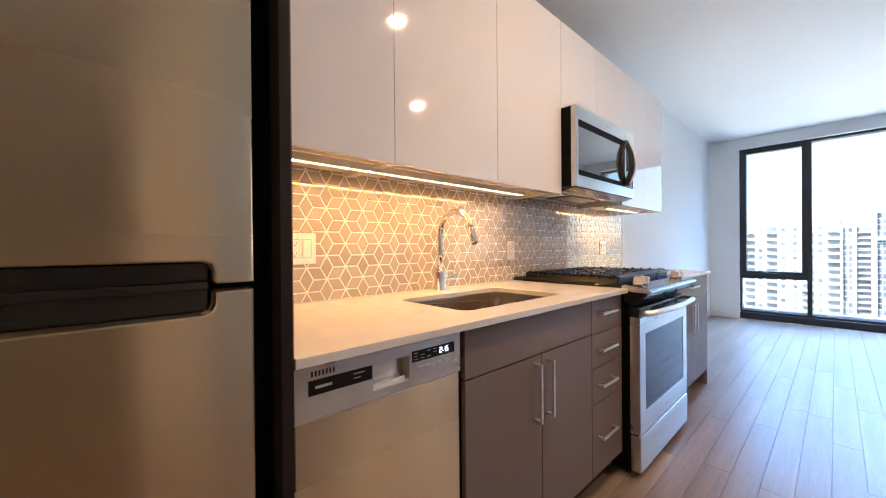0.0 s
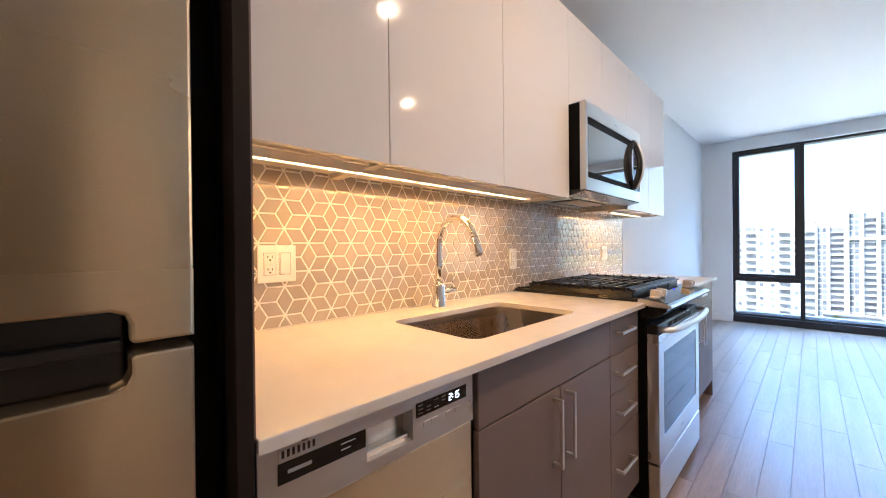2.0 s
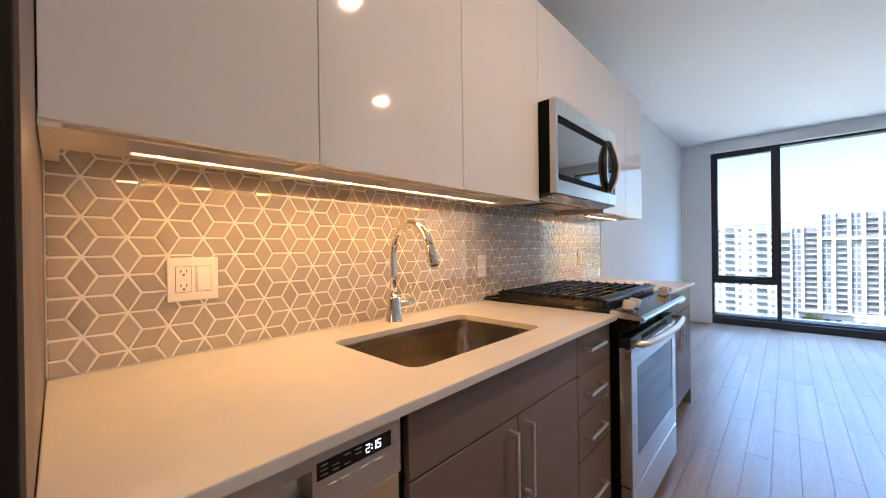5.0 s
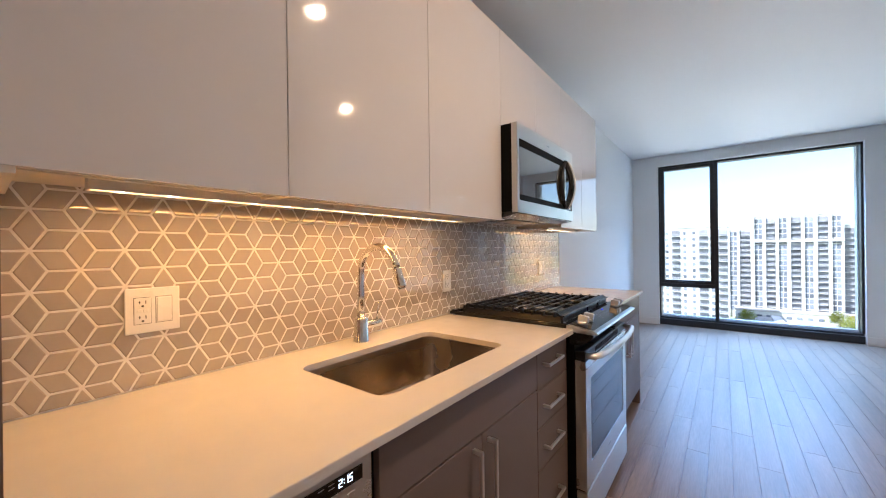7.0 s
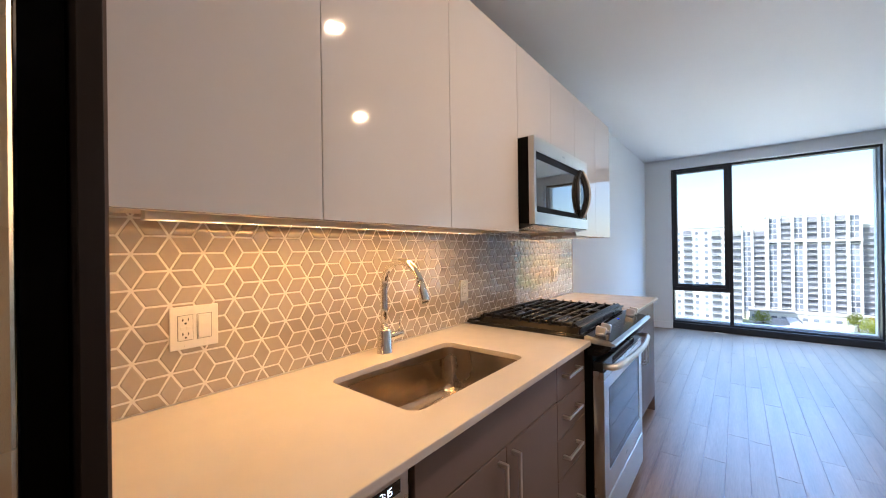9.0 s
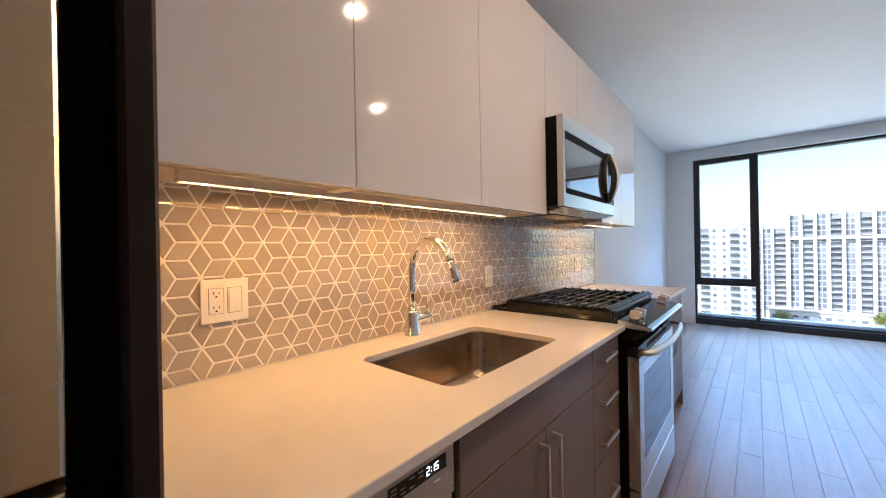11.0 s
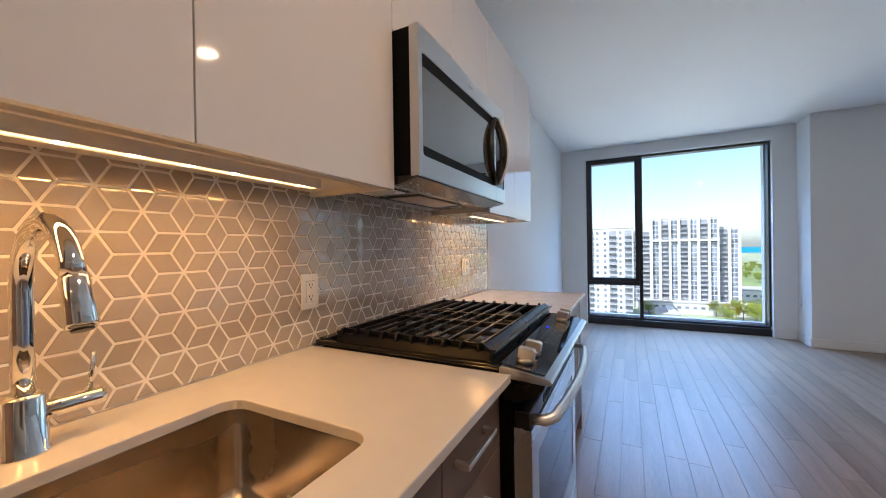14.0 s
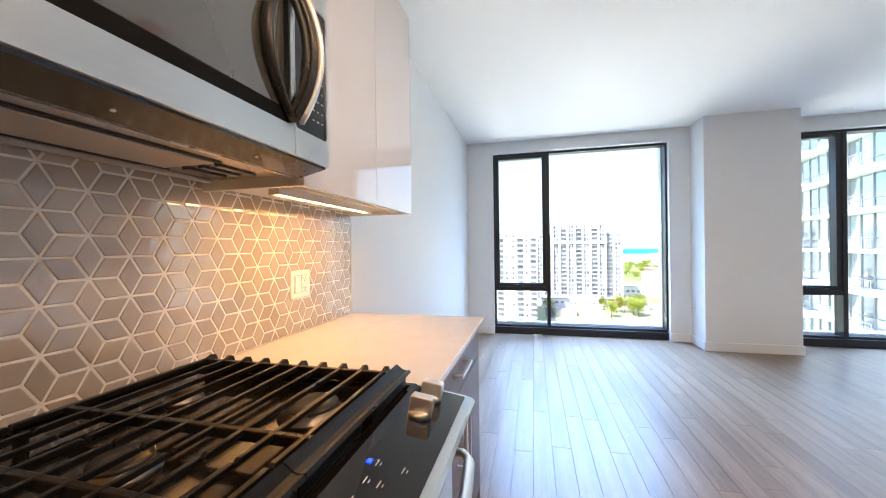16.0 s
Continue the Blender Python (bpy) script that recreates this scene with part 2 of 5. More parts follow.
def add_box(bm, x0, x1, y0, y1, z0, z1, bevel=0.0, seg=2):
    if x0 > x1: x0, x1 = x1, x0
    if y0 > y1: y0, y1 = y1, y0
    if z0 > z1: z0, z1 = z1, z0
    r = bmesh.ops.create_cube(bm, size=1.0, matrix=Matrix.Translation(((x0 + x1) / 2, (y0 + y1) / 2, (z0 + z1) / 2)) @ Matrix.Diagonal((x1 - x0, y1 - y0, z1 - z0, 1)))
    if bevel:
        es = {e for v in r["verts"] for e in v.link_edges}
        bmesh.ops.bevel(bm, geom=list(es), offset=bevel, segments=seg, profile=0.5, affect="EDGES")
    return r


def box(x0, x1, y0, y1, z0, z1, bevel=0.0, seg=2):
    bm = bmesh.new()
    add_box(bm, x0, x1, y0, y1, z0, z1, bevel, seg)
    return bm


def boxes(*rows, bevel=0.0):
    bm = bmesh.new()
    for r in rows:
        add_box(bm, *r, bevel=bevel)
    return bm


def add_cyl(bm, p0, p1, r0, r1=None, seg=24, caps=True):
    p0, p1 = Vector(p0), Vector(p1)
    d = p1 - p0
    m = Matrix.Translation((p0 + p1) / 2) @ d.to_track_quat("Z", "Y").to_matrix().to_4x4()
    return bmesh.ops.create_cone(bm, cap_ends=caps, segments=seg, radius1=r0, radius2=r0 if r1 is None else r1, depth=d.length, matrix=m)


def cyl(p0, p1, r0, r1=None, seg=24):
    bm = bmesh.new()
    add_cyl(bm, p0, p1, r0, r1, seg)
    return bm


def lathe(profile, seg=32, at=(0, 0, 0)):
    """A turned shape from (radius, height) pairs."""
    bm = bmesh.new()
    rings = []
    for r, z in profile:
        rings.append([bm.verts.new((at[0] + r * math.cos(2 * math.pi * k / seg), at[1] + r * math.sin(2 * math.pi * k / seg), at[2] + z)) for k in range(seg)])
    for a, b in zip(rings, rings[1:]):
        for k in range(seg):
            bm.faces.new((a[k], a[(k + 1) % seg], b[(k + 1) % seg], b[k]))
    bm.faces.new(rings[0][::-1])
    bm.faces.new(rings[-1])
    return bm


def tube(points, radii, seg=16, flat=(1.0, 1.0)):
    """A bent bar along points, with its own radius at each."""
    bm = bmesh.new()
    pts = [Vector(p) for p in points]
    rings = []
    up = Vector((0.37, 0.21, 0.9)).normalized()
    for i, p in enumerate(pts):
        t = (pts[min(i + 1, len(pts) - 1)] - pts[max(i - 1, 0)]).normalized()
        a = t.cross(up)
        if i:
            a = prev - t * prev.dot(t)
        a.normalize()
        prev = a
        b = t.cross(a)
        r = radii[i] if hasattr(radii, "__len__") else radii
        rings.append([bm.verts.new(p + a * (r * flat[0] * math.cos(2 * math.pi * k / seg)) + b * (r * flat[1] * math.sin(2 * math.pi * k / seg))) for k in range(seg)])
    for a, b in zip(rings, rings[1:]):
        for k in range(seg):
            bm.faces.new((a[k], a[(k + 1) % seg], b[(k + 1) % seg], b[k]))
    bm.faces.new(rings[0][::-1])
    bm.faces.new(rings[-1])
    bmesh.ops.recalc_face_normals(bm, faces=bm.faces)
    return bm


def rounded(x0, x1, y0, y1, r, n=8):
    """Corner-rounded rectangle, counter-clockwise."""
    out = []
    for cx, cy, a0 in ((x1 - r, y1 - r, 0), (x0 + r, y1 - r, 90), (x0 + r, y0 + r, 180), (x1 - r, y0 + r, 270)):
        for k in range(n + 1):
            a = radians(a0 + 90 * k / n)
            out.append((cx + r * math.cos(a), cy + r * math.sin(a)))
    return out


def prism(outline, lo, hi, axis="z"):
    """A solid with that outline between two levels. axis y: the outline is in x and z; axis x: in y and z."""
    bm = bmesh.new()
    def v(p, h):
        return bm.verts.new((p[0], p[1], h) if axis == "z" else (p[0], h, p[1]) if axis == "y" else (h, p[0], p[1]))
    a = [v(p, lo) for p in outline]
    b = [v(p, hi) for p in outline]
    n = len(a)
    for k in range(n):
        bm.faces.new((a[k], a[(k + 1) % n], b[(k + 1) % n], b[k]))
    bm.faces.new(a[::-1])
    bm.faces.new(b)
    bmesh.ops.recalc_face_normals(bm, faces=bm.faces)
    return bm


def pierced(outer, inner, lo, hi, axis="z"):
    """A slab with a hole through it."""
    bm = bmesh.new()
    def v(p, h):
        return bm.verts.new((p[0], p[1], h) if axis == "z" else (p[0], h, p[1]))
    loops = []
    for h in (lo, hi):
        o, i = [v(p, h) for p in outer], [v(p, h) for p in inner]
        es = [bm.edges.new((l[k], l[(k + 1) % len(l)])) for l in (o, i) for k in range(len(l))]
        bmesh.ops.triangle_fill(bm, use_beauty=True, use_dissolve=False, edges=es)
        loops.append((o, i))
    for k in range(2):
        a, b = loops[0][k], loops[1][k]
        for j in range(len(a)):
            bm.faces.new((a[j], a[(j + 1) % len(a)], b[(j + 1) % len(b)], b[j]))
    bmesh.ops.recalc_face_normals(bm, faces=bm.faces)
    return bm


# ---- the room ----
H = 2.73                     # ceiling height
WX = 7.27                    # room face of the window wall
GX = 7.34                    # face of the window frames
BACK, RIGHT = -2.4, -6.9     # the walls behind and to the side


def structure(name, bm, mat_, label):
    return tagged(part(name, bm, mat_), label, name.split("_")[0], kind="structure")


structure("wall_kitchen", box(BACK - 0.2, WX + 0.3, 0.006, 0.2, -0.2, H + 0.2), M["paint"], "smooth white painted wall behind the kitchen run")
structure("wall_back", box(BACK - 0.2, BACK, RIGHT, 0.006, 0, H), M["paint"], "plain white painted wall that closes the room")
# unseen partition, hall and casing, added for what the refrigerator mirrors
structure("wall_partition", boxes((BACK, -0.45, -3.15, -3.03, 0, H), (0.50, 1.0, -3.15, -3.03, 0, H), (-0.45, 0.50, -3.15, -3.03, 2.08, H)), M["paint"], "unseen white painted partition with an open doorway, added to darken the passage")
structure("wall_hall", boxes((-0.75, -0.65, -4.4, -3.15, 0, H), (0.68, 0.78, -4.4, -3.15, 0, H), (-0.75, 0.78, -4.5, -4.4, 0, H)), M["paint"], "unseen plain walls added to keep the doorway dark")
for name, row in (("trim_1", (-0.55, -0.45, -3.03, -3.012, 0, 2.15)), ("trim_2", (0.50, 0.60, -3.03, -3.012, 0, 2.15)), ("trim_3", (-0.45, 0.50, -3.03, -3.012, 2.08, 2.15))):
    structure(name, box(*row, bevel=0.003), M["trim"], "unseen white door casing, added for pale streaks in the steel")
structure("wall_side", box(BACK - 0.2, WX + 0.3, RIGHT - 0.2, RIGHT, 0, H), M["paint"], "plain white painted wall that closes the room")
structure("ceiling", box(BACK, WX - 0.012, RIGHT, 0.006, H, H + 0.2), M["ceiling"], "flat white painted ceiling with a shade slot at the glass")
# matte black lid gives the slot its shade by colour
structure("ceiling_slot", box(WX - 0.012, WX + 0.3, RIGHT, 0.006, H + 0.03, H + 0.2), M["matte_black"], "slot between ceiling and window wall, its shade coloured black")

# window wall, with two openings through it
W1 = (-2.612, -0.362)        # opening of the first window in y
W2 = (-6.30, -3.93)
WT = 2.57
wall_rows = [(WX, WX + 0.25, W1[1], 0.006, 0, H + 0.02), (WX, WX + 0.25, W2[1], W1[0], 0, H + 0.02), (WX, WX + 0.25, RIGHT, W2[0], 0, H + 0.02),
             (WX, WX + 0.25, W1[0], W1[1], WT, H + 0.02), (WX, WX + 0.25, W2[0], W2[1], WT, H + 0.02)]
structure("wall_window", boxes(*wall_rows), M["paint"], "white painted window wall with two full-height openings")
structure("wall_column", box(6.89, WX - 0.001, -3.79, -2.85, 0, H), M["paint"], "white painted boxed column beside the windows")


def baseboard(name, x0, x1, y0, y1):
    bm = box(x0, x1, y0, y1, 0, 0.105, bevel=0.004)
    structure(name, bm, M["trim"], "low white painted baseboard along the wall")


baseboard("baseboard_1", 3.75, WX, -0.010, 0.005)
baseboard("baseboard_2", WX - 0.014, WX, W1[1], -0.011)
baseboard("baseboard_3", WX - 0.014, WX, -2.848, W1[0])
baseboard("baseboard_4", 6.876, WX - 0.015, -2.849, -2.836)
baseboard("baseboard_5", 6.876, 6.889, -3.804, -2.8365)
baseboard("baseboard_6", 6.8765, WX, -3.804, -3.791)
baseboard("baseboard_7", BACK, WX, RIGHT, RIGHT + 0.014)
baseboard("baseboard_8", BACK, BACK + 0.014, RIGHT + 0.015, 0.0)


def window(name, y0, y1, mull, label):
    """Dark metal window: a narrow opening sash over a low light on the +y side, a wide fixed pane on the other."""
    w = thing(name, (GX, (y0 + y1) / 2, 0), label, "window", kind="structure")
    x0, x1 = GX, GX + 0.14
    fr, st, hm = 0.024, 0.052, 0.024      # fixed frame, sash stile, half of the mullion
    sill = 0.125
    part("window_sill", boxes((x0 - 0.01, x1, y0, y1, 0.0, sill - 0.03), (x0 + 0.03, x1, y0, y1, sill - 0.03, sill), bevel=0.004), M["frame"], w)
    part("outer_sill", box(x1 + 0.001, x1 + 0.10, y0, y1, sill - 0.02, sill + 0.022, bevel=0.003), M["white_metal"], w, "pale metal sill outside the glass")
    part("outer_jamb", box(x1 + 0.001, x1 + 0.12, y0, y0 + 0.034, sill + 0.023, WT), M["white_metal"], w, "pale metal jamb outside the glass")
    part("window_frame", boxes((x0, x1, y1 - fr, y1, sill, WT), bevel=0.003), M["frame"], w)
    part("window_frame", boxes((x0, x1, y0, y0 + fr, sill, WT), bevel=0.003), M["frame"], w)
    part("window_frame", boxes((x0, x1, y0 + fr, y1 - fr, WT - 0.03, WT), bevel=0.003), M["frame"], w)
    part("mullion", boxes((x0 - 0.005, x1, mull - hm, mull + hm, sill, WT - 0.03), bevel=0.003), M["frame"], w)
    part("transom", boxes((x0, x1, mull + hm, y1 - fr, 0.615, 0.675), bevel=0.003), M["frame"], w)
    # opening sash, set proud
    sa, sb, sz0, sz1 = mull + hm, y1 - fr, 0.675, WT - 0.03
    s = part("sash", boxes((x0 + 0.008, x1 - 0.02, sb - st, sb, sz0, sz1), (x0 + 0.008, x1 - 0.02, sa, sa + st, sz0, sz1),
                           (x0 + 0.008, x1 - 0.02, sa + st, sb - st, sz0, sz0 + 0.05), (x0 + 0.008, x1 - 0.02, sa + st, sb - st, sz1 - 0.045, sz1), bevel=0.003), M["frame"], w)
    ym = (mull + y1) / 2
    part("sash_handle", tube([(x0 - 0.004, ym - 0.10, 0.695), (x0 - 0.022, ym - 0.05, 0.692), (x0 - 0.026, ym + 0.02, 0.694), (x0 - 0.012, ym + 0.10, 0.705), (x0 + 0.01, ym + 0.11, 0.705)], [0.006, 0.007, 0.008, 0.008, 0.006], seg=10), M["frame"], s, smooth=True)
    gx = x0 + 0.08
    for a, b, c, d in ((sa + st - 0.002, sb - st + 0.002, sz0 + 0.048, sz1 - 0.043), (sa - 0.002, sb + 0.002, sill - 0.002, 0.617), (y0 + fr - 0.002, mull - hm + 0.002, sill - 0.002, WT - 0.028)):
        p = part("pane", box(gx, gx + 0.006, a, b, c, d), M["glass"], w, "clear window glass")
        p.visible_shadow = False
    return w


window("window_1", W1[0], W1[1], -1.117, "dark bronze metal window with an opening sash over a low light")
window("window_2", W2[0], W2[1], -4.475, "dark bronze metal window beside the boxed column")

# ---- downlights ----
def downlight(x, y, watts):
    d = thing("downlight", (x, y, H), "round white recessed ceiling downlight, lit warm", "ceiling light", "recessed ceiling lights")
    part("trim_ring", lathe([(0.045, -0.001), (0.062, -0.004), (0.066, -0.002), (0.066, 0.0), (0.045, 0.0)], at=(x, y, H - 0.0005)), M["trim"], d, smooth=True)
    part("lens", lathe([(0.0445, -0.0035), (0.0445, -0.0005)], at=(x, y, H - 0.0005)), M["lamp"], d, "glowing warm diffuser")
    la = bpy.data.lights.new("downlight_lamp", "AREA")
    la.shape, la.size, la.energy, la.color = "DISK", 0.085, watts, (1.0, 0.63, 0.35)
    ob = new("downlight_lamp", la)
    ob.matrix_basis = Matrix.Translation((x, y, H - 0.006))
    return d


downlight(1.72, -1.41, DOWN)
downlight(2.79, -2.52, DOWN * 1.3)
# unseen downlight, added to brighten the refrigerator
downlight(-0.65, -1.41, DOWN * 0.6)

dt = thing("smoke_detector", (3.93, -2.36, H), "round red-capped detector on the white ceiling", "detector")
part("base", lathe([(0.095, -0.006), (0.10, -0.002), (0.10, 0.0)], at=(3.93, -2.36, H - 0.0005)), M["trim"], dt, smooth=True)
part("cap", lathe([(0.03, -0.034), (0.078, -0.028), (0.088, -0.012), (0.088, -0.0062)], at=(3.93, -2.36, H - 0.0005)), M["red_label"], dt, "dull red protective cap", smooth=True)

# ---- kitchen run: fixed lines ----
PX = 0.452                   # inner face of the tall end panel
X_DW, X_SINK, X_DRW, X_RANGE, X_END, X_LAST = 0.455, 0.914, 1.712, 2.045, 2.838, 3.735
FRONT = -0.658               # face of doors and drawers
TOE = 0.115
CT = 0.914                   # worktop height
UB, UT = 1.41, 2.37          # wall units: underside and top
UF = -0.335                  # their face

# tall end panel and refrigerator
# one panel in two tones: lit inner skin, shaded outer faces
structure("panel_lining", box(PX - 0.0035, PX, -0.680, 0.005, CT, UT), M["umber"], "thin brown skin for the lit inner face of the tall end panel")
structure("end_panel", box(PX - 0.024, PX - 0.0036, -0.685, 0.005, 0.0, UT, bevel=0.001), M["umber_shaded"], "tall brown laminate end panel beside the refrigerator, coloured near black for shade")


def fridge():
    f = thing("refrigerator", (0.04, -0.33, 0), "brushed stainless steel refrigerator with black recessed pocket handles", "refrigerator")
    x0, x1, y = -0.36, 0.388, -0.668
    part("body", box(x0 + 0.004, x1 - 0.004, -0.60, -0.03, 0.02, 1.78, bevel=0.006), M["matte_black"], f, "black painted cabinet")
    seam = 1.056
    ph, ex = 0.043, 0.328
    for name, z0, z1, c0, c1 in (("freezer_door", seam + 0.006, 1.775, seam + 0.006, seam + ph), ("fridge_door", 0.09, seam - 0.006, seam - ph, seam - 0.006)):
        r = 0.016
        if name == "freezer_door":
            out = [(x0, z1), (x0, c1), (ex - r, c1), (ex - r * 0.3, c1 - r * 0.3), (ex, c1 - r), (ex, z0 + 0.004), (ex + 0.004, z0), (x1, z0), (x1, z1)]
        else:
            out = [(x0, z0), (x1, z0), (x1, z1), (ex + 0.004, z1), (ex, z1 - 0.004), (ex, c0 + r), (ex - r * 0.3, c0 + r * 0.3), (ex - r, c0), (x0, c0)]
        bm = prism(out, y, y + 0.055, axis="y")
        bmesh.ops.bevel(bm, geom=[e for e in bm.edges if abs(e.verts[0].co.y - y) < 1e-4 and abs(e.verts[1].co.y - y) < 1e-4], offset=0.004, segments=2, profile=0.5, affect="EDGES")
        xs = [x0 + (x1 - x0) * k / 24 for k in range(1, 24)]
        for q in xs:
            bmesh.ops.bisect_plane(bm, geom=bm.verts[:] + bm.edges[:] + bm.faces[:], plane_co=(q, 0, 0), plane_no=(1, 0, 0))
        for v in bm.verts:
            u = 2 * (v.co.x - x0) / (x1 - x0) - 1
            if v.co.y < y + 0.02:
                v.co.y -= 0.012 * (1 - u * u)
        part(name, bm, M["steel_door"], f)
    part("pocket_handle", boxes((x0 + 0.01, ex - 0.004, y + 0.03, y + 0.05, seam - ph + 0.002, seam + ph - 0.002), bevel=0.002), M["black"], f, "black recessed grip")
    part("grip_lip", boxes((x0 + 0.01, ex - 0.006, y + 0.012, y + 0.032, seam - 0.004, seam + 0.010), bevel=0.003), M["black"], f)
    part("gasket", boxes((x0 + 0.02, x1 - 0.012, y + 0.055, -0.60, 0.10, 1.76)), M["matte_black"], f)
    part("hinge_cap", box(x1 - 0.07, x1 - 0.01, y + 0.02, -0.56, 1.78, 1.80, bevel=0.004), M["black"], f)
    return f


fridge()
# black strip put in as the shade of the gap
structure("filler_strip", boxes((0.392, PX - 0.0245, -0.60, -0.585, 0, UT)), M["matte_black"], "black strip added for the shade between refrigerator and end panel")
sc = thing("fixing_screw", (PX - 0.024, -0.62, 0.9), "small round screw cap on the end panel", "screw")
part("cap", cyl((PX - 0.026, -0.63, 0.90), (PX - 0.0242, -0.63, 0.90), 0.005, seg=12), M["black"], sc)


# ---- base units ----
def bar_handle(parent, p0, p1, out=0.03, r=0.0055):
    """A square-section bow handle between two points of a front."""
    p0, p1 = Vector(p0), Vector(p1)
    bm = bmesh.new()
    lo, hi = Vector((min(p0.x, p1.x), 0, min(p0.z, p1.z))), Vector((max(p0.x, p1.x), 0, max(p0.z, p1.z)))
    y = p0.y
    add_box(bm, lo.x - r, hi.x + r, y - out - r * 0.8, y - out + r * 0.8, lo.z - r, hi.z + r, bevel=0.0015)
    for p in (p0, p1):
        add_box(bm, p.x - r, p.x + r, y - out + r * 0.5, y + 0.0005, p.z - r, p.z + r)
    return part("handle", bm, M["nickel"], parent, "satin nickel bow handle")


def front(parent, name, x0, x1, z0, z1, mat_=None):
    g = 0.0016
    return part(name, box(x0 + g, x1 - g, FRONT, FRONT + 0.019, z0 + g, z1 - g, bevel=0.0012, seg=1), mat_ or M["umber"], parent)


def base_unit(x0, x1, label):
    c = thing("base_cabinet", ((x0 + x1) / 2, -0.32, 0), label, "cabinet", "kitchen base cabinets")
    for nm, row in (("side_panel", (x0 + 0.001, x0 + 0.018, FRONT + 0.021, -0.004, TOE, CT - 0.021)), ("side_panel", (x1 - 0.018, x1 - 0.001, FRONT + 0.021, -0.004, TOE, CT - 0.021)),
                    ("bottom_panel", (x0 + 0.018, x1 - 0.018, FRONT + 0.021, -0.004, TOE, TOE + 0.018)), ("back_panel", (x0 + 0.018, x1 - 0.018, -0.020, -0.004, TOE + 0.018, CT - 0.021))):
        part(nm, box(*row), M["umber_shaded"], c)
    part("toe_kick", box(x0, x1, FRONT + 0.075, FRONT + 0.09, 0.0, TOE), M["umber_shaded"], c)
    return c


c = base_unit(X_SINK, X_DRW, "dark umber sink base cabinet with two doors under a plain panel")
front(c, "false_front", X_SINK + 0.018, X_DRW, 0.742, CT - 0.022)
mid = 1.324
d1 = front(c, "door", X_SINK + 0.018, mid, TOE + 0.005, 0.740)
d2 = front(c, "door", mid, X_DRW, TOE + 0.005, 0.740)
bar_handle(d1, (mid - 0.045, FRONT, 0.712), (mid - 0.045, FRONT, 0.520), out=0.027)
bar_handle(d2, (mid + 0.034, FRONT, 0.712), (mid + 0.034, FRONT, 0.520), out=0.027)

c = base_unit(X_DRW, X_RANGE - 0.012, "dark umber drawer cabinet with four drawers and nickel handles")
for z0, z1, hz in ((0.735, CT - 0.022, 0.826), (0.590, 0.735, 0.667), (0.432, 0.590, 0.512), (TOE + 0.005, 0.432, 0.285)):
    d = front(c, "drawer", X_DRW, X_RANGE - 0.014, z0, z1)
    bar_handle(d, (1.768, FRONT, hz), (1.914, FRONT, hz), out=0.027)

c = base_unit(X_END, X_LAST, "dark umber end cabinet with one drawer over two doors")
em = (X_END + X_LAST) / 2
d = front(c, "drawer", X_END, X_LAST, 0.735, CT - 0.022)
bar_handle(d, (em - 0.085, FRONT, 0.822), (em + 0.085, FRONT, 0.822))
for a, b in ((X_END, em), (em, X_LAST)):
    d = front(c, "door", a, b, TOE + 0.005, 0.733)
    hx = em - 0.04 if a < em - 0.01 else em + 0.04
    bar_handle(d, (hx, FRONT, 0.70), (hx, FRONT, 0.50))
part("end_panel", box(X_LAST - 0.0005, X_LAST + 0.012, FRONT, -0.004, 0.0, CT - 0.021), M["umber"], c)

# worktops
SINK = (1.040, 1.648, -0.560, -0.180)
ct = tagged(part("worktop", pierced([(PX + 0.001, -0.687), (X_RANGE - 0.010, -0.687), (X_RANGE - 0.010, -0.001), (PX + 0.001, -0.001)], rounded(*SINK, 0.042), CT - 0.020, CT), M["quartz"]),
            "white quartz worktop with an undermounted sink cut-out", "worktop")
bmx = bmesh.new()
bmx.from_mesh(ct.data)
bmesh.ops.bevel(bmx, geom=[e for e in bmx.edges if e.calc_face_angle(0) > 1.0 and min(v.co.z for v in e.verts) > CT - 0.001], offset=0.0025, segments=2, profile=0.5, affect="EDGES")
bmx.to_mesh(ct.data)
bmx.free()
tagged(part("worktop", box(X_END + 0.002, X_LAST + 0.018, -0.687, -0.001, CT - 0.020, CT, bevel=0.0025), M["quartz"]), "short white quartz worktop at the end of the run", "worktop")


def sink():
    s = thing("sink", ((SINK[0] + SINK[1]) / 2, -0.33, CT - 0.22), "satin stainless steel undermounted single-bowl sink", "sink")
    bm = bmesh.new()
    x0, x1, y0, y1 = SINK
    e = 0.004
    rings = []
    for inset, r, z in ((-0.02, 0.05, CT - 0.0205), (-e, 0.045, CT - 0.0206), (-e, 0.045, CT - 0.024), (0.004, 0.042, CT - 0.18), (0.010, 0.042, CT - 0.20), (0.026, 0.036, CT - 0.212), (0.22, 0.02, CT - 0.216)):
        k = inset if inset < 0.2 else 0.15
        rings.append([bm.verts.new((px, py, z)) for px, py in rounded(x0 + k, x1 - k, y0 + k, y1 - k, min(r, (y1 - y0) / 2 - k - 0.001))])
    for a, b in zip(rings, rings[1:]):
        for k in range(len(a)):
            bm.faces.new((a[k], a[(k + 1) % len(a)], b[(k + 1) % len(b)], b[k]))
    bm.faces.new(rings[-1])
    bmesh.ops.recalc_face_normals(bm, faces=bm.faces)
    for f in bm.faces:
        f.normal_flip()
    part("bowl", bm, M["sink_steel"], s, smooth=True)
    cx, cy = (x0 + x1) / 2, (y0 + y1) / 2
    part("drain", lathe([(0.0, -0.006), (0.030, -0.006), (0.034, 0.002), (0.044, 0.003), (0.046, 0.0)], at=(cx, cy, CT - 0.215)), M["chrome"], s, smooth=True)
    return s


sink()


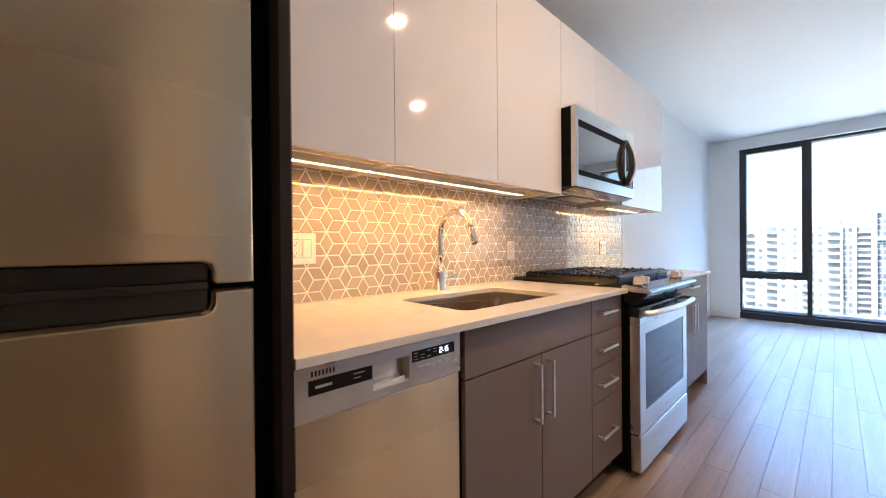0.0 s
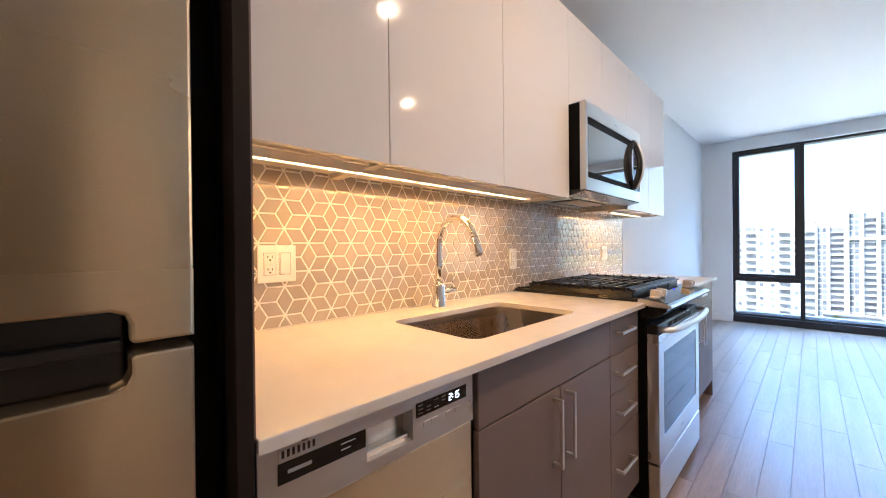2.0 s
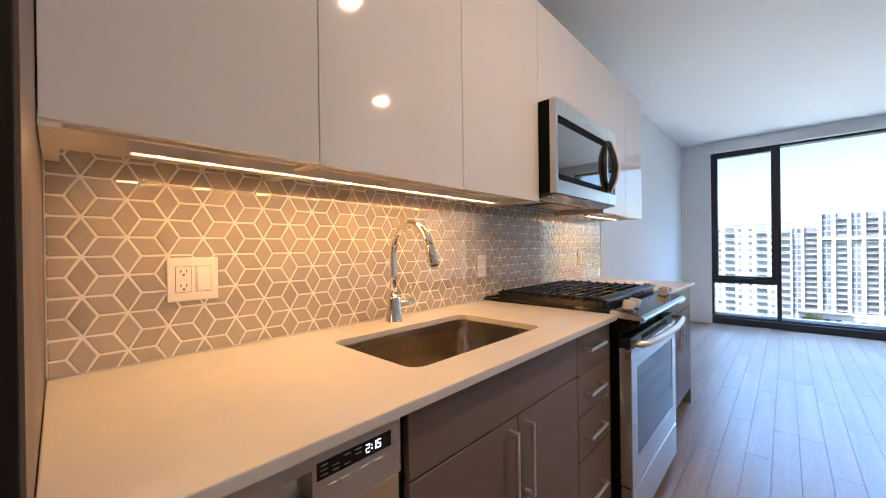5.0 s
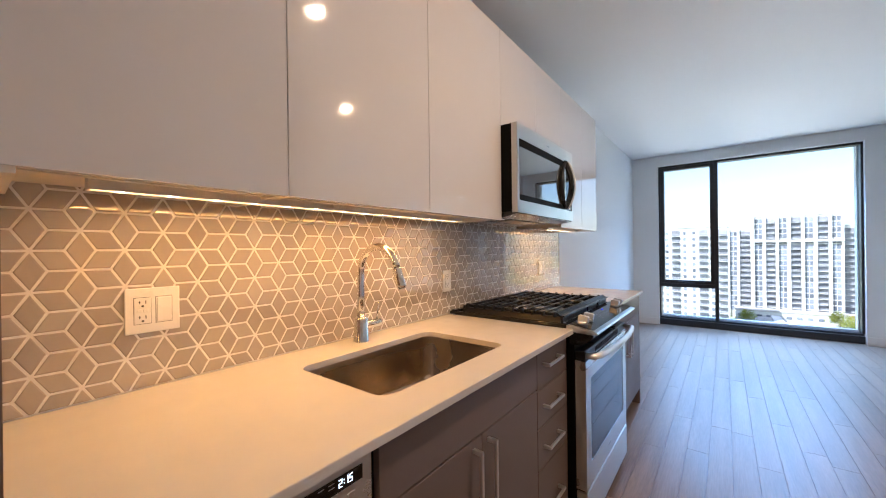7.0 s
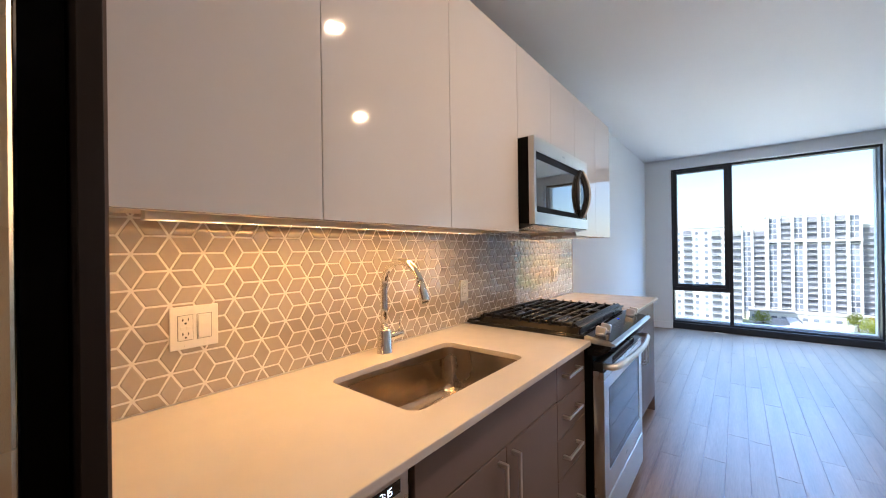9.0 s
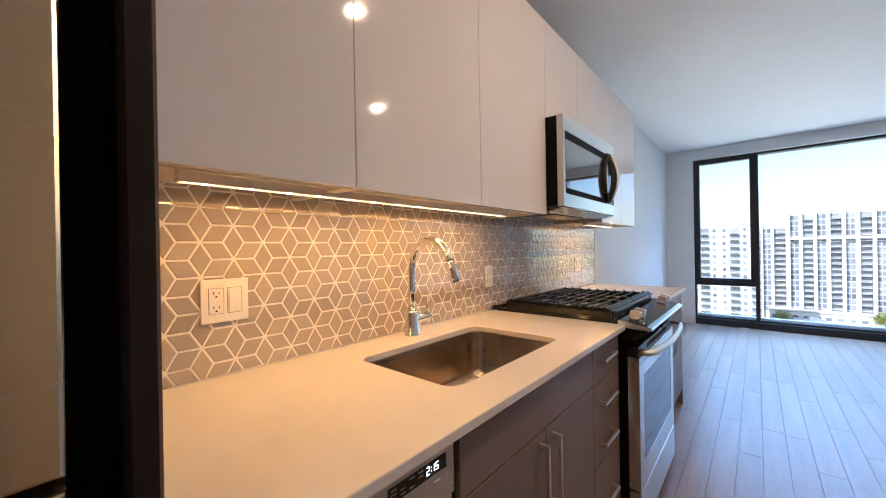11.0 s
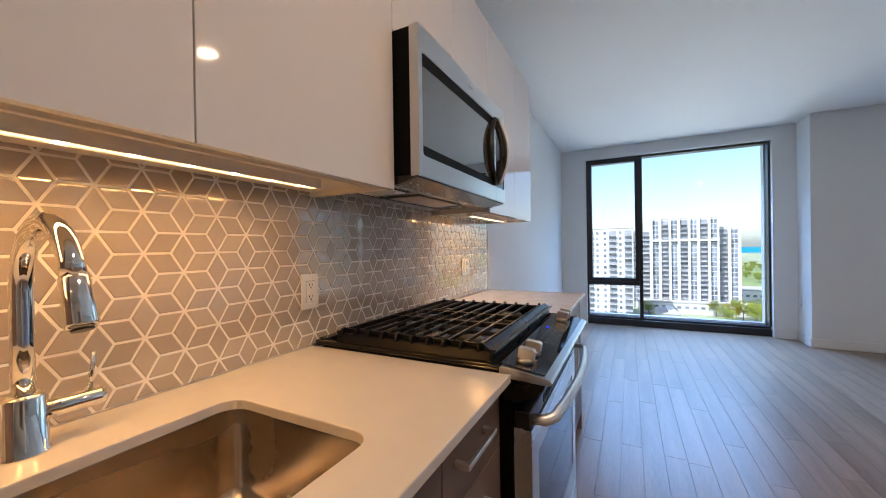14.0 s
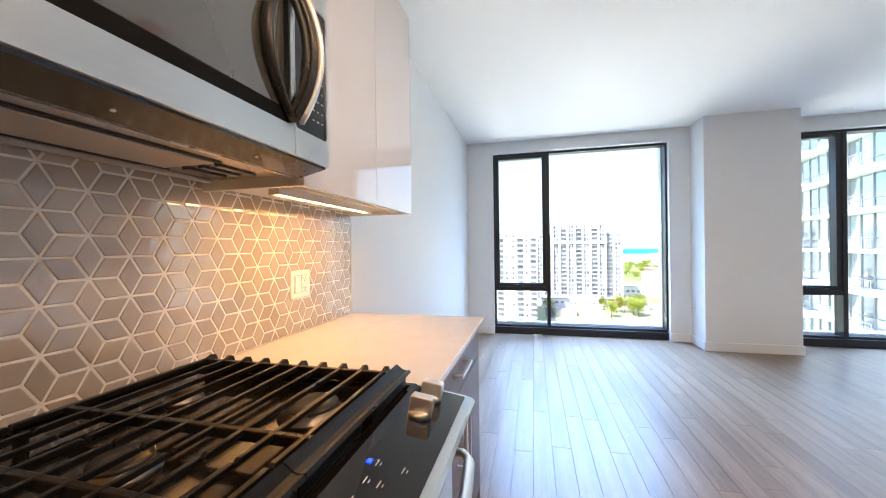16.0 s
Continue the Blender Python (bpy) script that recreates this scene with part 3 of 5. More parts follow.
def faucet(x, y):
    f = thing("faucet", (x, y, CT), "polished chrome pull-down gooseneck faucet with side lever", "faucet")
    part("base", lathe([(0.031, 0.0), (0.031, 0.004), (0.0285, 0.006), (0.028, 0.092), (0.026, 0.097), (0.015, 0.099)], at=(x, y, CT)), M["chrome"], f, smooth=True)
    pts = [(x, y, CT + 0.095), (x, y, CT + 0.18), (x, y, CT + 0.262)]
    R = 0.101
    for k in range(1, 15):
        a = radians(180 - 165 * k / 14)
        pts.append((x, y - R - R * math.cos(a), CT + 0.262 + R * math.sin(a) * 1.05))
    part("neck", tube(pts, 0.0145, seg=18), M["chrome"], f, smooth=True)
    e = Vector(pts[-1])
    d = (e - Vector(pts[-2])).normalized()
    part("spray_head", tube([e, e + d * 0.004, e + d * 0.03, e + d * 0.066, e + d * 0.072], [0.0148, 0.0165, 0.0172, 0.0185, 0.0155], seg=18), M["chrome"], f, smooth=True)
    part("nozzle", tube([e + d * 0.0722, e + d * 0.075], [0.0125, 0.012], seg=16), M["black"], f)
    lv = part("valve", tube([(x + 0.02, y, CT + 0.062), (x + 0.045, y, CT + 0.062), (x + 0.092, y, CT + 0.062), (x + 0.100, y, CT + 0.062)], [0.015, 0.0165, 0.0165, 0.014], seg=18), M["chrome"], f, smooth=True)
    part("lever", tube([(x + 0.080, y, CT + 0.074), (x + 0.082, y - 0.004, CT + 0.11), (x + 0.085, y - 0.008, CT + 0.145)], [0.0045, 0.0038, 0.0034], seg=10), M["chrome"], lv, smooth=True)
    return f


faucet(1.359, -0.089)


# ---- dishwasher ----
def seven_segment(bm, digit, x, z, w, h, y, t):
    on = {"2": "abged", "1": "bc", "5": "afgcd"}[digit]
    hz = h / 2
    seg = {"a": (x, x + w, z + h - t, z + h), "g": (x, x + w, z + hz - t / 2, z + hz + t / 2), "d": (x, x + w, z, z + t),
           "f": (x, x + t, z + hz, z + h), "b": (x + w - t, x + w, z + hz, z + h), "e": (x, x + t, z, z + hz), "c": (x + w - t, x + w, z, z + hz)}
    for s in on:
        a, b, c_, d = seg[s]
        add_box(bm, a + t * 0.12, b - t * 0.12, y - 0.0006, y, c_ + t * 0.12, d - t * 0.12)


def dishwasher():
    d = thing("dishwasher", (0.684, -0.33, 0), "slim stainless steel dishwasher with a silver control panel", "dishwasher")
    x0, x1, y = X_DW + 0.004, X_SINK - 0.003, FRONT - 0.002
    top, bot = 0.884, 0.778
    part("body", box(x0 + 0.004, x1 - 0.004, y + 0.05, -0.02, 0.02, 0.888), M["matte_black"], d)
    part("door_panel", box(x0, x1, y + 0.004, y + 0.045, 0.10, bot - 0.002, bevel=0.003), M["steel_door"], d, "brushed stainless door")
    part("toe_plate", box(x0, x1, y + 0.07, y + 0.085, 0.0, 0.098), M["matte_black"], d)
    px0, px1, pz0, pz1 = 0.634, 0.737, 0.797, 0.857
    pn = part("control_panel", pierced([(x0, bot), (x1, bot), (x1, top), (x0, top)], [(px0, pz0), (px1, pz0), (px1, pz1), (px0, pz1)], y, y + 0.030, axis="y"), M["panel_silver"], d, "silver control panel")
    part("pocket_handle", boxes((px0, px1, y + 0.028, y + 0.034, pz0, pz1), (px0, px1, y + 0.010, y + 0.028, pz0 - 0.0005, pz0 + 0.012), bevel=0.002), M["steel"], pn, "recessed grip")
    part("name_strip", box(0.486, 0.632, y - 0.0012, y + 0.0002, 0.826, 0.857, bevel=0.0005, seg=1), M["black_glass"], pn, "glossy black strip")
    part("maker_mark", boxes((0.500, 0.536, y - 0.0017, y - 0.0011, 0.839, 0.8445)), M["mark_grey"], pn, "small grey emblem")
    part("caption_bar", boxes((0.585, 0.612, y - 0.0016, y - 0.0011, 0.8475, 0.8495), (0.585, 0.602, y - 0.0016, y - 0.0011, 0.838, 0.840)), M["mark_grey"], pn)
    part("vent_plate", box(0.487, 0.546, y - 0.0008, y + 0.0002, 0.861, 0.877, bevel=0.0004, seg=1), M["panel_silver"], pn)
    for k in range(7):
        part("vent_slot", box(0.4915 + k * 0.0077, 0.4955 + k * 0.0077, y - 0.0012, y - 0.0007, 0.8635, 0.8745), M["slot"], pn)
    ds = part("display", box(0.744, 0.889, y - 0.0012, y + 0.0002, 0.836, 0.864, bevel=0.0005, seg=1), M["black_glass"], pn, "black display window")
    for n, (ch, dx) in enumerate((("2", 0.0), ("1", 0.0135), ("5", 0.0235))):
        bm = bmesh.new()
        seven_segment(bm, ch, 0.834 + dx, 0.8435, 0.0076, 0.0145, y - 0.0012, 0.0014)
        part("digit", bm, M["digit"], ds, "lit white digit " + ch)
    bm = boxes((0.8452, 0.8468, y - 0.0018, y - 0.0012, 0.847, 0.849), (0.8452, 0.8468, y - 0.0018, y - 0.0012, 0.853, 0.855))
    part("colon", bm, M["digit"], ds)
    part("caption_bar", boxes(*[(0.750 + 0.021 * i, 0.762 + 0.021 * i, y - 0.0016, y - 0.0011, 0.8425 + 0.0075 * j, 0.8437 + 0.0075 * j) for i in range(4) for j in range(3) if (i + j) % 4 != 3]), M["mark_grey"], ds)
    for a in (0.762, 0.784, 0.824, 0.852):
        part("button", box(a, a + 0.017, y - 0.0014, y + 0.0002, 0.813, 0.8235, bevel=0.0007, seg=1), M["panel_silver"], pn)
    return d


dishwasher()
structure("side_filler", boxes((X_SINK - 0.001, X_SINK + 0.0105, FRONT + 0.012, FRONT + 0.02, 0.0, CT - 0.021)), M["matte_black"], "black filler beside the dishwasher")


# ---- wall units ----
def wall_unit(x0, x1, z0, z1, doors, label, depth0=-0.003):
    c = thing("wall_cabinet", ((x0 + x1) / 2, -0.16, z0), label, "cabinet", "gloss white wall cabinets")
    for nm, row in (("bottom_panel", (x0 + 0.018, x1 - 0.018, UF + 0.022, depth0, z0 + 0.018, z0 + 0.034)), ("side_panel", (x0 + 0.001, x0 + 0.018, UF + 0.022, depth0, z0 + 0.001, z1)),
                    ("side_panel", (x1 - 0.018, x1 - 0.001, UF + 0.022, depth0, z0 + 0.001, z1)), ("top_panel", (x0 + 0.018, x1 - 0.018, UF + 0.022, depth0, z1 - 0.018, z1)),
                    ("back_panel", (x0 + 0.018, x1 - 0.018, -0.012, depth0, z0 + 0.034, z1 - 0.018))):
        part(nm, box(*row), M["carcass"], c)
    for a, b in doors:
        part("door", box(a + 0.0013, b - 0.0013, UF, UF + 0.020, z0, z1, bevel=0.0012, seg=2), M["gloss_white"], c, "handleless gloss white door")
    return c


c = wall_unit(PX + 0.001, 0.930, UB, UT, [(PX + 0.001, 0.930)], "gloss white handleless wall cabinet beside the tall panel")
c = wall_unit(0.930, 2.052, UB, UT, [(0.930, 1.492), (1.492, 2.052)], "gloss white handleless wall cabinet above the sink")
c = wall_unit(2.052, 2.885, 1.889, UT, [(2.052, 2.477), (2.477, 2.885)], "short gloss white wall cabinet above the microwave")
c = wall_unit(2.885, 3.748, UB, UT, [(2.885, 3.345), (3.345, 3.748)], "gloss white wall cabinet at the end of the run")
part("side_panel", box(3.7475, 3.751, UF, -0.003, UB, UT), M["gloss_white"], c)
for a, b in ((PX + 0.03, 0.90), (0.96, 2.03), (2.90, 3.70)):
    structure("light_rail", box(a, b, UF + 0.060, UF + 0.074, UB + 0.003, UB + 0.0175), M["carcass"], "pale rail under the wall cabinets")
structure("scribe_strip", box(PX + 0.001, PX + 0.026, UF + 0.004, -0.012, UB - 0.012, UB + 0.0115, bevel=0.001), M["carcass"], "pale filler strip under the first wall cabinet")


def led_bar(x0, x1, watts):
    y, z = -0.205, UB + 0.0175
    l = thing("led_light_bar", ((x0 + x1) / 2, y, z), "slim under-cabinet light bar glowing warm white", "light", "under-cabinet light bars")
    part("housing", boxes((x0, x1, y - 0.018, y - 0.013, z - 0.029, z), (x0, x1, y + 0.013, y + 0.018, z - 0.029, z), (x0, x1, y - 0.013, y + 0.013, z - 0.019, z), (x0 - 0.004, x0, y - 0.018, y + 0.018, z - 0.029, z), (x1, x1 + 0.004, y - 0.018, y + 0.018, z - 0.029, z)), M["led_body"], l)
    part("diffuser", box(x0 + 0.001, x1 - 0.001, y - 0.0128, y + 0.0128, z - 0.027, z - 0.0195), M["led"], l, "glowing warm diffuser")
    n = int((x1 - x0) / 0.083)
    for k in range(n):
        u = x0 + (x1 - x0) * (k + 0.5) / n
        part("diode", box(u - 0.008, u + 0.008, y - 0.006, y + 0.006, z - 0.0278, z - 0.0269), M["led_dot"], l)
    la = bpy.data.lights.new("led_lamp", "AREA")
    la.shape, la.size, la.size_y, la.energy, la.color = "RECTANGLE", x1 - x0, 0.02, watts * (x1 - x0), (1.0, 0.45, 0.105)
    ob = new("led_lamp", la)
    ob.matrix_basis = Matrix.Translation(((x0 + x1) / 2, y, z - 0.0290))
    return l


led_bar(0.580, 1.140, LEDW)
led_bar(1.150, 1.865, LEDW)
led_bar(2.935, 3.530, LEDW)


# ---- microwave ----
def microwave():
    m = thing("microwave", (2.465, -0.2, 1.447), "stainless steel over-range microwave with a dark glass door", "microwave")
    x0, x1, z0, z1, yf = 2.056, 2.870, 1.447, 1.888, -0.420
    part("body", box(x0 + 0.003, x1 - 0.003, yf + 0.031, -0.005, z0 + 0.006, z1, bevel=0.002), M["matte_black"], m, "black painted case")
    xd = 2.734
    gx0, gz0, gz1 = x0 + 0.022, 1.508, 1.814
    door = part("door", pierced([(x0, z0), (xd - 0.001, z0), (xd - 0.001, z1), (x0, z1)], rounded(gx0, xd - 0.012, gz0, gz1, 0.012, 4), yf, yf + 0.030, axis="y"), M["steel"], m, "brushed stainless door frame")
    part("window", prism(rounded(gx0 - 0.001, xd - 0.011, gz0 - 0.001, gz1 + 0.001, 0.012, 4), yf + 0.003, yf + 0.02, axis="y"), M["matte_black"], door, "black window border")
    part("screen", prism(rounded(gx0 + 0.004, xd - 0.03, gz0 + 0.030, gz1 - 0.040, 0.006, 4), yf + 0.0022, yf + 0.0032, axis="y"), M["screen"], door, "dark reflective screen")
    cp = part("control_column", pierced([(xd + 0.001, z0), (x1, z0), (x1, z1), (xd + 0.001, z1)], rounded(xd + 0.004, x1 - 0.012, gz0, gz1, 0.008, 4), yf, yf + 0.030, axis="y"), M["steel"], m)
    part("touch_panel", prism(rounded(xd + 0.003, x1 - 0.011, gz0 - 0.001, gz1 + 0.001, 0.008, 4), yf + 0.003, yf + 0.02, axis="y"), M["black_glass"], cp, "black touch panel")
    for i in range(3):
        for j in range(8):
            part("key_mark", box(xd + 0.070 + 0.018 * i, xd + 0.078 + 0.018 * i, yf + 0.0022, yf + 0.0031, 1.545 + 0.024 * j, 1.5485 + 0.024 * j), M["mark_grey"], cp)
    part("clock_window", box(xd + 0.068, xd + 0.118, yf + 0.0022, yf + 0.0031, 1.755, 1.775), M["mark_grey"], cp)
    part("maker_mark", boxes((2.43, 2.468, yf - 0.0008, yf + 0.0004, 1.844, 1.852)), M["mark_grey"], door, "small grey emblem")
    zc, hh = 1.664, 0.148
    pts_l, pts_r = [], []
    for k in range(17):
        u = -1 + 2 * k / 16
        bow = 1 - u * u
        pts_l.append((xd - 0.012 - 0.080 * bow, yf - 0.003 - 0.006 * bow, zc + hh * u))
        pts_r.append((xd - 0.010 + 0.022 * bow, yf - 0.006 - 0.036 * bow, zc + hh * u))
    part("grip_recess", tube(pts_l, 0.0120, seg=12, flat=(1.0, 0.8)), M["black"], door, "black inner arc of the grip", smooth=True)
    part("handle", tube(pts_r, 0.0110, seg=16, flat=(1.0, 0.8)), M["black"], door, "bowed black handle", smooth=True)
    part("handle_trim", tube([(p[0] + 0.012, p[1] - 0.005, p[2]) for p in pts_r], 0.0105, seg=14, flat=(0.8, 1.2)), M["nickel"], door, "bright steel outer edge of the handle", smooth=True)
    part("grip_shade", tube([(p[0] - 0.007, p[1] + 0.013, p[2]) for p in pts_r], 0.010, seg=10), M["black"], door, smooth=True)
    # underside
    lip = [(yf + 0.008, z0 + 0.003), (yf + 0.010, z0 - 0.005), (yf + 0.080, z0 - 0.021), (yf + 0.092, z0 - 0.020), (yf + 0.092, z0 + 0.003)]
    part("vent_lip", prism(lip, x0 + 0.004, x1 - 0.004, axis="x"), M["enamel"], m, "glossy black sloping lip")
    zu = z0 - 0.013
    u = part("underside", boxes((x0 + 0.006, x1 - 0.006, yf + 0.093, -0.012, zu, z0 + 0.004), (x0 + 0.006, x1 - 0.006, yf + 0.093, yf + 0.103, zu - 0.008, zu), bevel=0.001), M["under_steel"], m, "grey stamped steel underside")
    for nm, a, w, mt, lb in (("lamp_cover", x0 + 0.05, 0.13, "plate", "frosted cooktop light cover"), ("grease_filter", x0 + 0.27, 0.36, "filter", "mesh grease filter")):
        # not sunk in: a flat black plate paints the recess's shade
        part("recess", boxes((a - 0.012, a + w + 0.012, -0.265, -0.110, zu - 0.0022, zu - 0.0004)), M["slot"], u, "black plate for the shade of a recess")
        part(nm, boxes((a, a + w, -0.255, -0.120, zu - 0.006, zu - 0.0024), bevel=0.0015), M[mt], u, lb)
        part("slot_trim", boxes((a - 0.02, a + w + 0.03, -0.098, -0.088, zu - 0.004, zu - 0.0004), bevel=0.001), M["black"], u)
    for k in range(3):
        part("louvre", boxes((x0 + 0.66, x0 + 0.77, -0.24 + 0.045 * k, -0.222 + 0.045 * k, zu - 0.004, zu - 0.0004), bevel=0.001), M["black"], u)
    part("rear_lip", boxes((x0 + 0.02, x1 - 0.02, -0.075, -0.060, zu - 0.010, zu - 0.0004), bevel=0.002), M["filter"], u)
    for a in (x0 + 0.03, x0 + 0.07, x0 + 0.36, x0 + 0.62, x1 - 0.03):
        part("screw", cyl((a, yf + 0.050, z0 - 0.0160), (a, yf + 0.050, z0 - 0.0120), 0.0034, seg=10), M["nickel"], u)
    part("vent_slot", boxes(*[(x0 + 0.05 + 0.017 * k, x0 + 0.060 + 0.017 * k, -0.050, -0.022, zu - 0.0016, zu - 0.0004) for k in range(41)]), M["slot"], u)
    return m


microwave()


# ---- range ----
def burner(parent, x, y, r, z):
    b = part("burner", lathe([(r * 1.25, 0.0), (r * 1.2, 0.006), (r * 0.98, 0.010), (r * 0.95, 0.016)], at=(x, y, z), seg=28), M["alloy"], parent, "alloy burner base", smooth=True)
    part("burner_cap", lathe([(r * 0.90, 0.0162), (r * 0.98, 0.019), (r * 0.95, 0.024), (r * 0.4, 0.0255)], at=(x, y, z), seg=28), M["burner"], b, "matte black cap", smooth=True)
    part("igniter", cyl((x + r * 1.3, y + 0.01, z), (x + r * 1.3, y + 0.01, z + 0.016), 0.004, seg=10), M["plate"], b)


def oven_range():
    g = thing("gas_range", (2.43, -0.38, 0), "stainless steel slide-in gas range with black cast-iron grates", "range")
    x0, x1 = X_RANGE, X_END - 0.004
    yf = -0.735
    part("body", box(x0 + 0.004, x1 - 0.004, yf + 0.05, -0.02, 0.03, 0.905, bevel=0.002), M["matte_black"], g, "black enamelled case")
    for a in (x0 + 0.03, x1 - 0.06):
        for b in (yf + 0.07, -0.08):
            part("foot", cyl((a + 0.015, b, 0.0), (a + 0.015, b, 0.032), 0.014, seg=12), M["black"], g)
    top = part("cooktop", boxes((x0 - 0.006, x1 + 0.006, -0.655, -0.012, CT + 0.001, CT + 0.010), bevel=0.003), M["enamel"], g, "glossy black enamel cooktop")
    part("rim", boxes((x0 - 0.006, x0 + 0.012, -0.655, -0.012, CT + 0.010, CT + 0.018), (x1 - 0.012, x1 + 0.006, -0.655, -0.012, CT + 0.010, CT + 0.018), (x0 + 0.012, x1 - 0.012, -0.045, -0.012, CT + 0.010, CT + 0.022), bevel=0.003), M["enamel"], top)
    zt = CT + 0.010
    for bx, by, r in ((x0 + 0.17, -0.50, 0.045), (x0 + 0.17, -0.19, 0.034), (x1 - 0.17, -0.50, 0.050), (x1 - 0.17, -0.19, 0.030)):
        burner(top, bx, by, r, zt)
    burner(top, (x0 + x1) / 2, -0.34, 0.040, zt)
    # two continuous grates: bars run along the range, over cross rails
    gz = CT + 0.055
    xm = (x0 + x1) / 2
    trough = [(-0.608, gz + 0.006), (-0.615, gz + 0.002), (-0.623, gz - 0.004), (-0.632, gz - 0.006), (-0.640, gz - 0.004),
              (-0.643, gz - 0.010), (-0.632, gz - 0.014), (-0.620, gz - 0.012), (-0.608, gz - 0.004)]
    for a, b in ((x0 + 0.012, xm - 0.0015), (xm + 0.0015, x1 - 0.004)):
        left = a < xm - 0.1
        gr = part("grate", prism(trough, a, b, axis="x"), M["cast_iron"], g, "black cast-iron grate with a trough along its front edge")
        for xr in ((a + 0.034, b - 0.080) if left else (a + 0.072, b - 0.034)):
            part("grate_rail", boxes((xr - 0.006, xr + 0.006, -0.612, -0.100, gz - 0.018, gz - 0.0005), bevel=0.002), M["cast_iron"], gr)
        # added plate: blocks the lit tiles' reflection so the gap stays dark
        part("front_skirt", boxes((a + 0.003, b - 0.003, -0.632, -0.624, CT + 0.0155, gz - 0.013), bevel=0.002), M["cast_iron"], gr)
        e, q = (a, 1) if left else (b, -1)
        skirt = [(e - 0.003 * q, CT + 0.0185), (e + 0.010 * q, CT + 0.0185), (e + 0.020 * q, gz - 0.012), (e + 0.009 * q, gz - 0.014)]
        part("grate_skirt", prism(skirt, -0.622, -0.090, axis="y"), M["cast_iron"], gr)
        part("rear_rail", boxes((a + 0.004, b - 0.002, -0.100, -0.088, gz - 0.020, gz - 0.004), bevel=0.002), M["cast_iron"], gr)
        # bars with an upturned fin over the outer end
        o = b if left else a
        fin = [(e + 0.003 * q, gz - 0.018), (e + 0.004 * q, gz - 0.004), (e + 0.009 * q, gz + 0.004), (e + 0.018 * q, gz + 0.006), (e + 0.034 * q, gz + 0.001), (e + 0.05 * q, gz),
               (o - 0.004 * q, gz), (o, gz - 0.004), (o, gz - 0.009), (e + 0.040 * q, gz - 0.010), (e + 0.026 * q, gz - 0.018)]
        bars = [-0.108 - 0.0535 * k for k in range(10)]
        for yy in bars:
            bm = prism(fin, yy - 0.0045, yy + 0.0045, axis="y")
            bmesh.ops.bevel(bm, geom=[d for d in bm.edges if d.calc_face_angle(0) > 0.9 and abs(d.verts[0].co.y - d.verts[1].co.y) < 1e-5], offset=0.0014, segments=2, profile=0.5, affect="EDGES")
            part("grate_bar", bm, M["cast_iron"], gr)
        for u in (a + 0.016, b - 0.016):
            for yy in (-0.605, -0.096):
                part("grate_foot", box(u - 0.007, u + 0.007, yy - 0.007, yy + 0.007, CT + 0.0095, gz - 0.016), M["cast_iron"], gr)
    # front control ledge: steel frame round black glass
    prof = [(-0.655, CT - 0.012), (-0.655, CT + 0.012), (-0.664, CT + 0.016), (-0.765, CT + 0.000), (-0.783, CT - 0.005), (-0.788, CT - 0.011), (-0.784, CT - 0.017), (-0.765, CT - 0.018)]
    led = part("control_ledge", prism(prof, x0 - 0.004, x1 + 0.004, axis="x"), M["steel"], g, "stainless front ledge")
    apron = [(-0.665, CT - 0.0185), (-0.770, CT - 0.0185), (-0.766, CT - 0.030), (-0.752, CT - 0.046), (-0.730, CT - 0.060), (-0.705, CT - 0.068), (-0.665, CT - 0.070)]
    part("ledge_apron", prism(apron, x0, x1, axis="x"), M["enamel"], led, "glossy dark curved apron")
    sl = 0.016 / 0.101
    bm = bmesh.new()
    gy0, gy1 = -0.647, -0.768
    vs = [bm.verts.new((x, y, CT + 0.0165 + (y + 0.664) * sl + 0.0008)) for x, y in rounded(x0 + 0.010, x1 - 0.010, gy1, gy0, 0.004, 4)]
    bm.faces.new(vs)
    r = bmesh.ops.extrude_face_region(bm, geom=bm.faces[:])
    bmesh.ops.translate(bm, verts=[v for v in r["geom"] if isinstance(v, bmesh.types.BMVert)], vec=(0, 0, 0.0018))
    bmesh.ops.recalc_face_normals(bm, faces=bm.faces)
    cg = part("control_glass", bm, M["black_glass"], led, "glossy black control glass")
    for i in range(6):
        for j in range(3):
            if (i * j) % 3 != 2:
                cy = -0.692 - 0.020 * j
                cz = CT + 0.0165 + (cy + 0.664) * sl + 0.0026
                part("key_mark", boxes((2.33 + 0.040 * i, 2.344 + 0.040 * i, cy - 0.0007, cy + 0.0007, cz, cz + 0.0008), (2.333 + 0.040 * i, 2.339 + 0.040 * i, cy - 0.0065, cy - 0.0055, cz - 0.0006, cz + 0.0004)), M["mark_grey"], cg)
    part("indicator", box(2.531, 2.539, -0.684, -0.677, CT + 0.014, CT + 0.0188), M["blue_led"], cg, "small blue lit indicator")
    tilt = math.atan(sl)
    for kx in (2.108, 2.188, 2.698, 2.772):
        kz = CT + 0.016 + (-0.706 + 0.664) * sl + 0.0025
        kn = part("knob", lathe([(0.0225, 0.0), (0.0225, 0.009), (0.0205, 0.012)], at=(kx, -0.706, kz), seg=24), M["nickel"], g, "control knob", smooth=True)
        bm = prism(rounded(-0.706 - 0.022, -0.706 + 0.022, kz + 0.008, kz + 0.040, 0.006, 4), kx - 0.011, kx + 0.011, axis="x")
        bmesh.ops.bevel(bm, geom=[d for d in bm.edges if abs(d.verts[0].co.x - d.verts[1].co.x) < 1e-6], offset=0.0022, segments=2, profile=0.5, affect="EDGES")
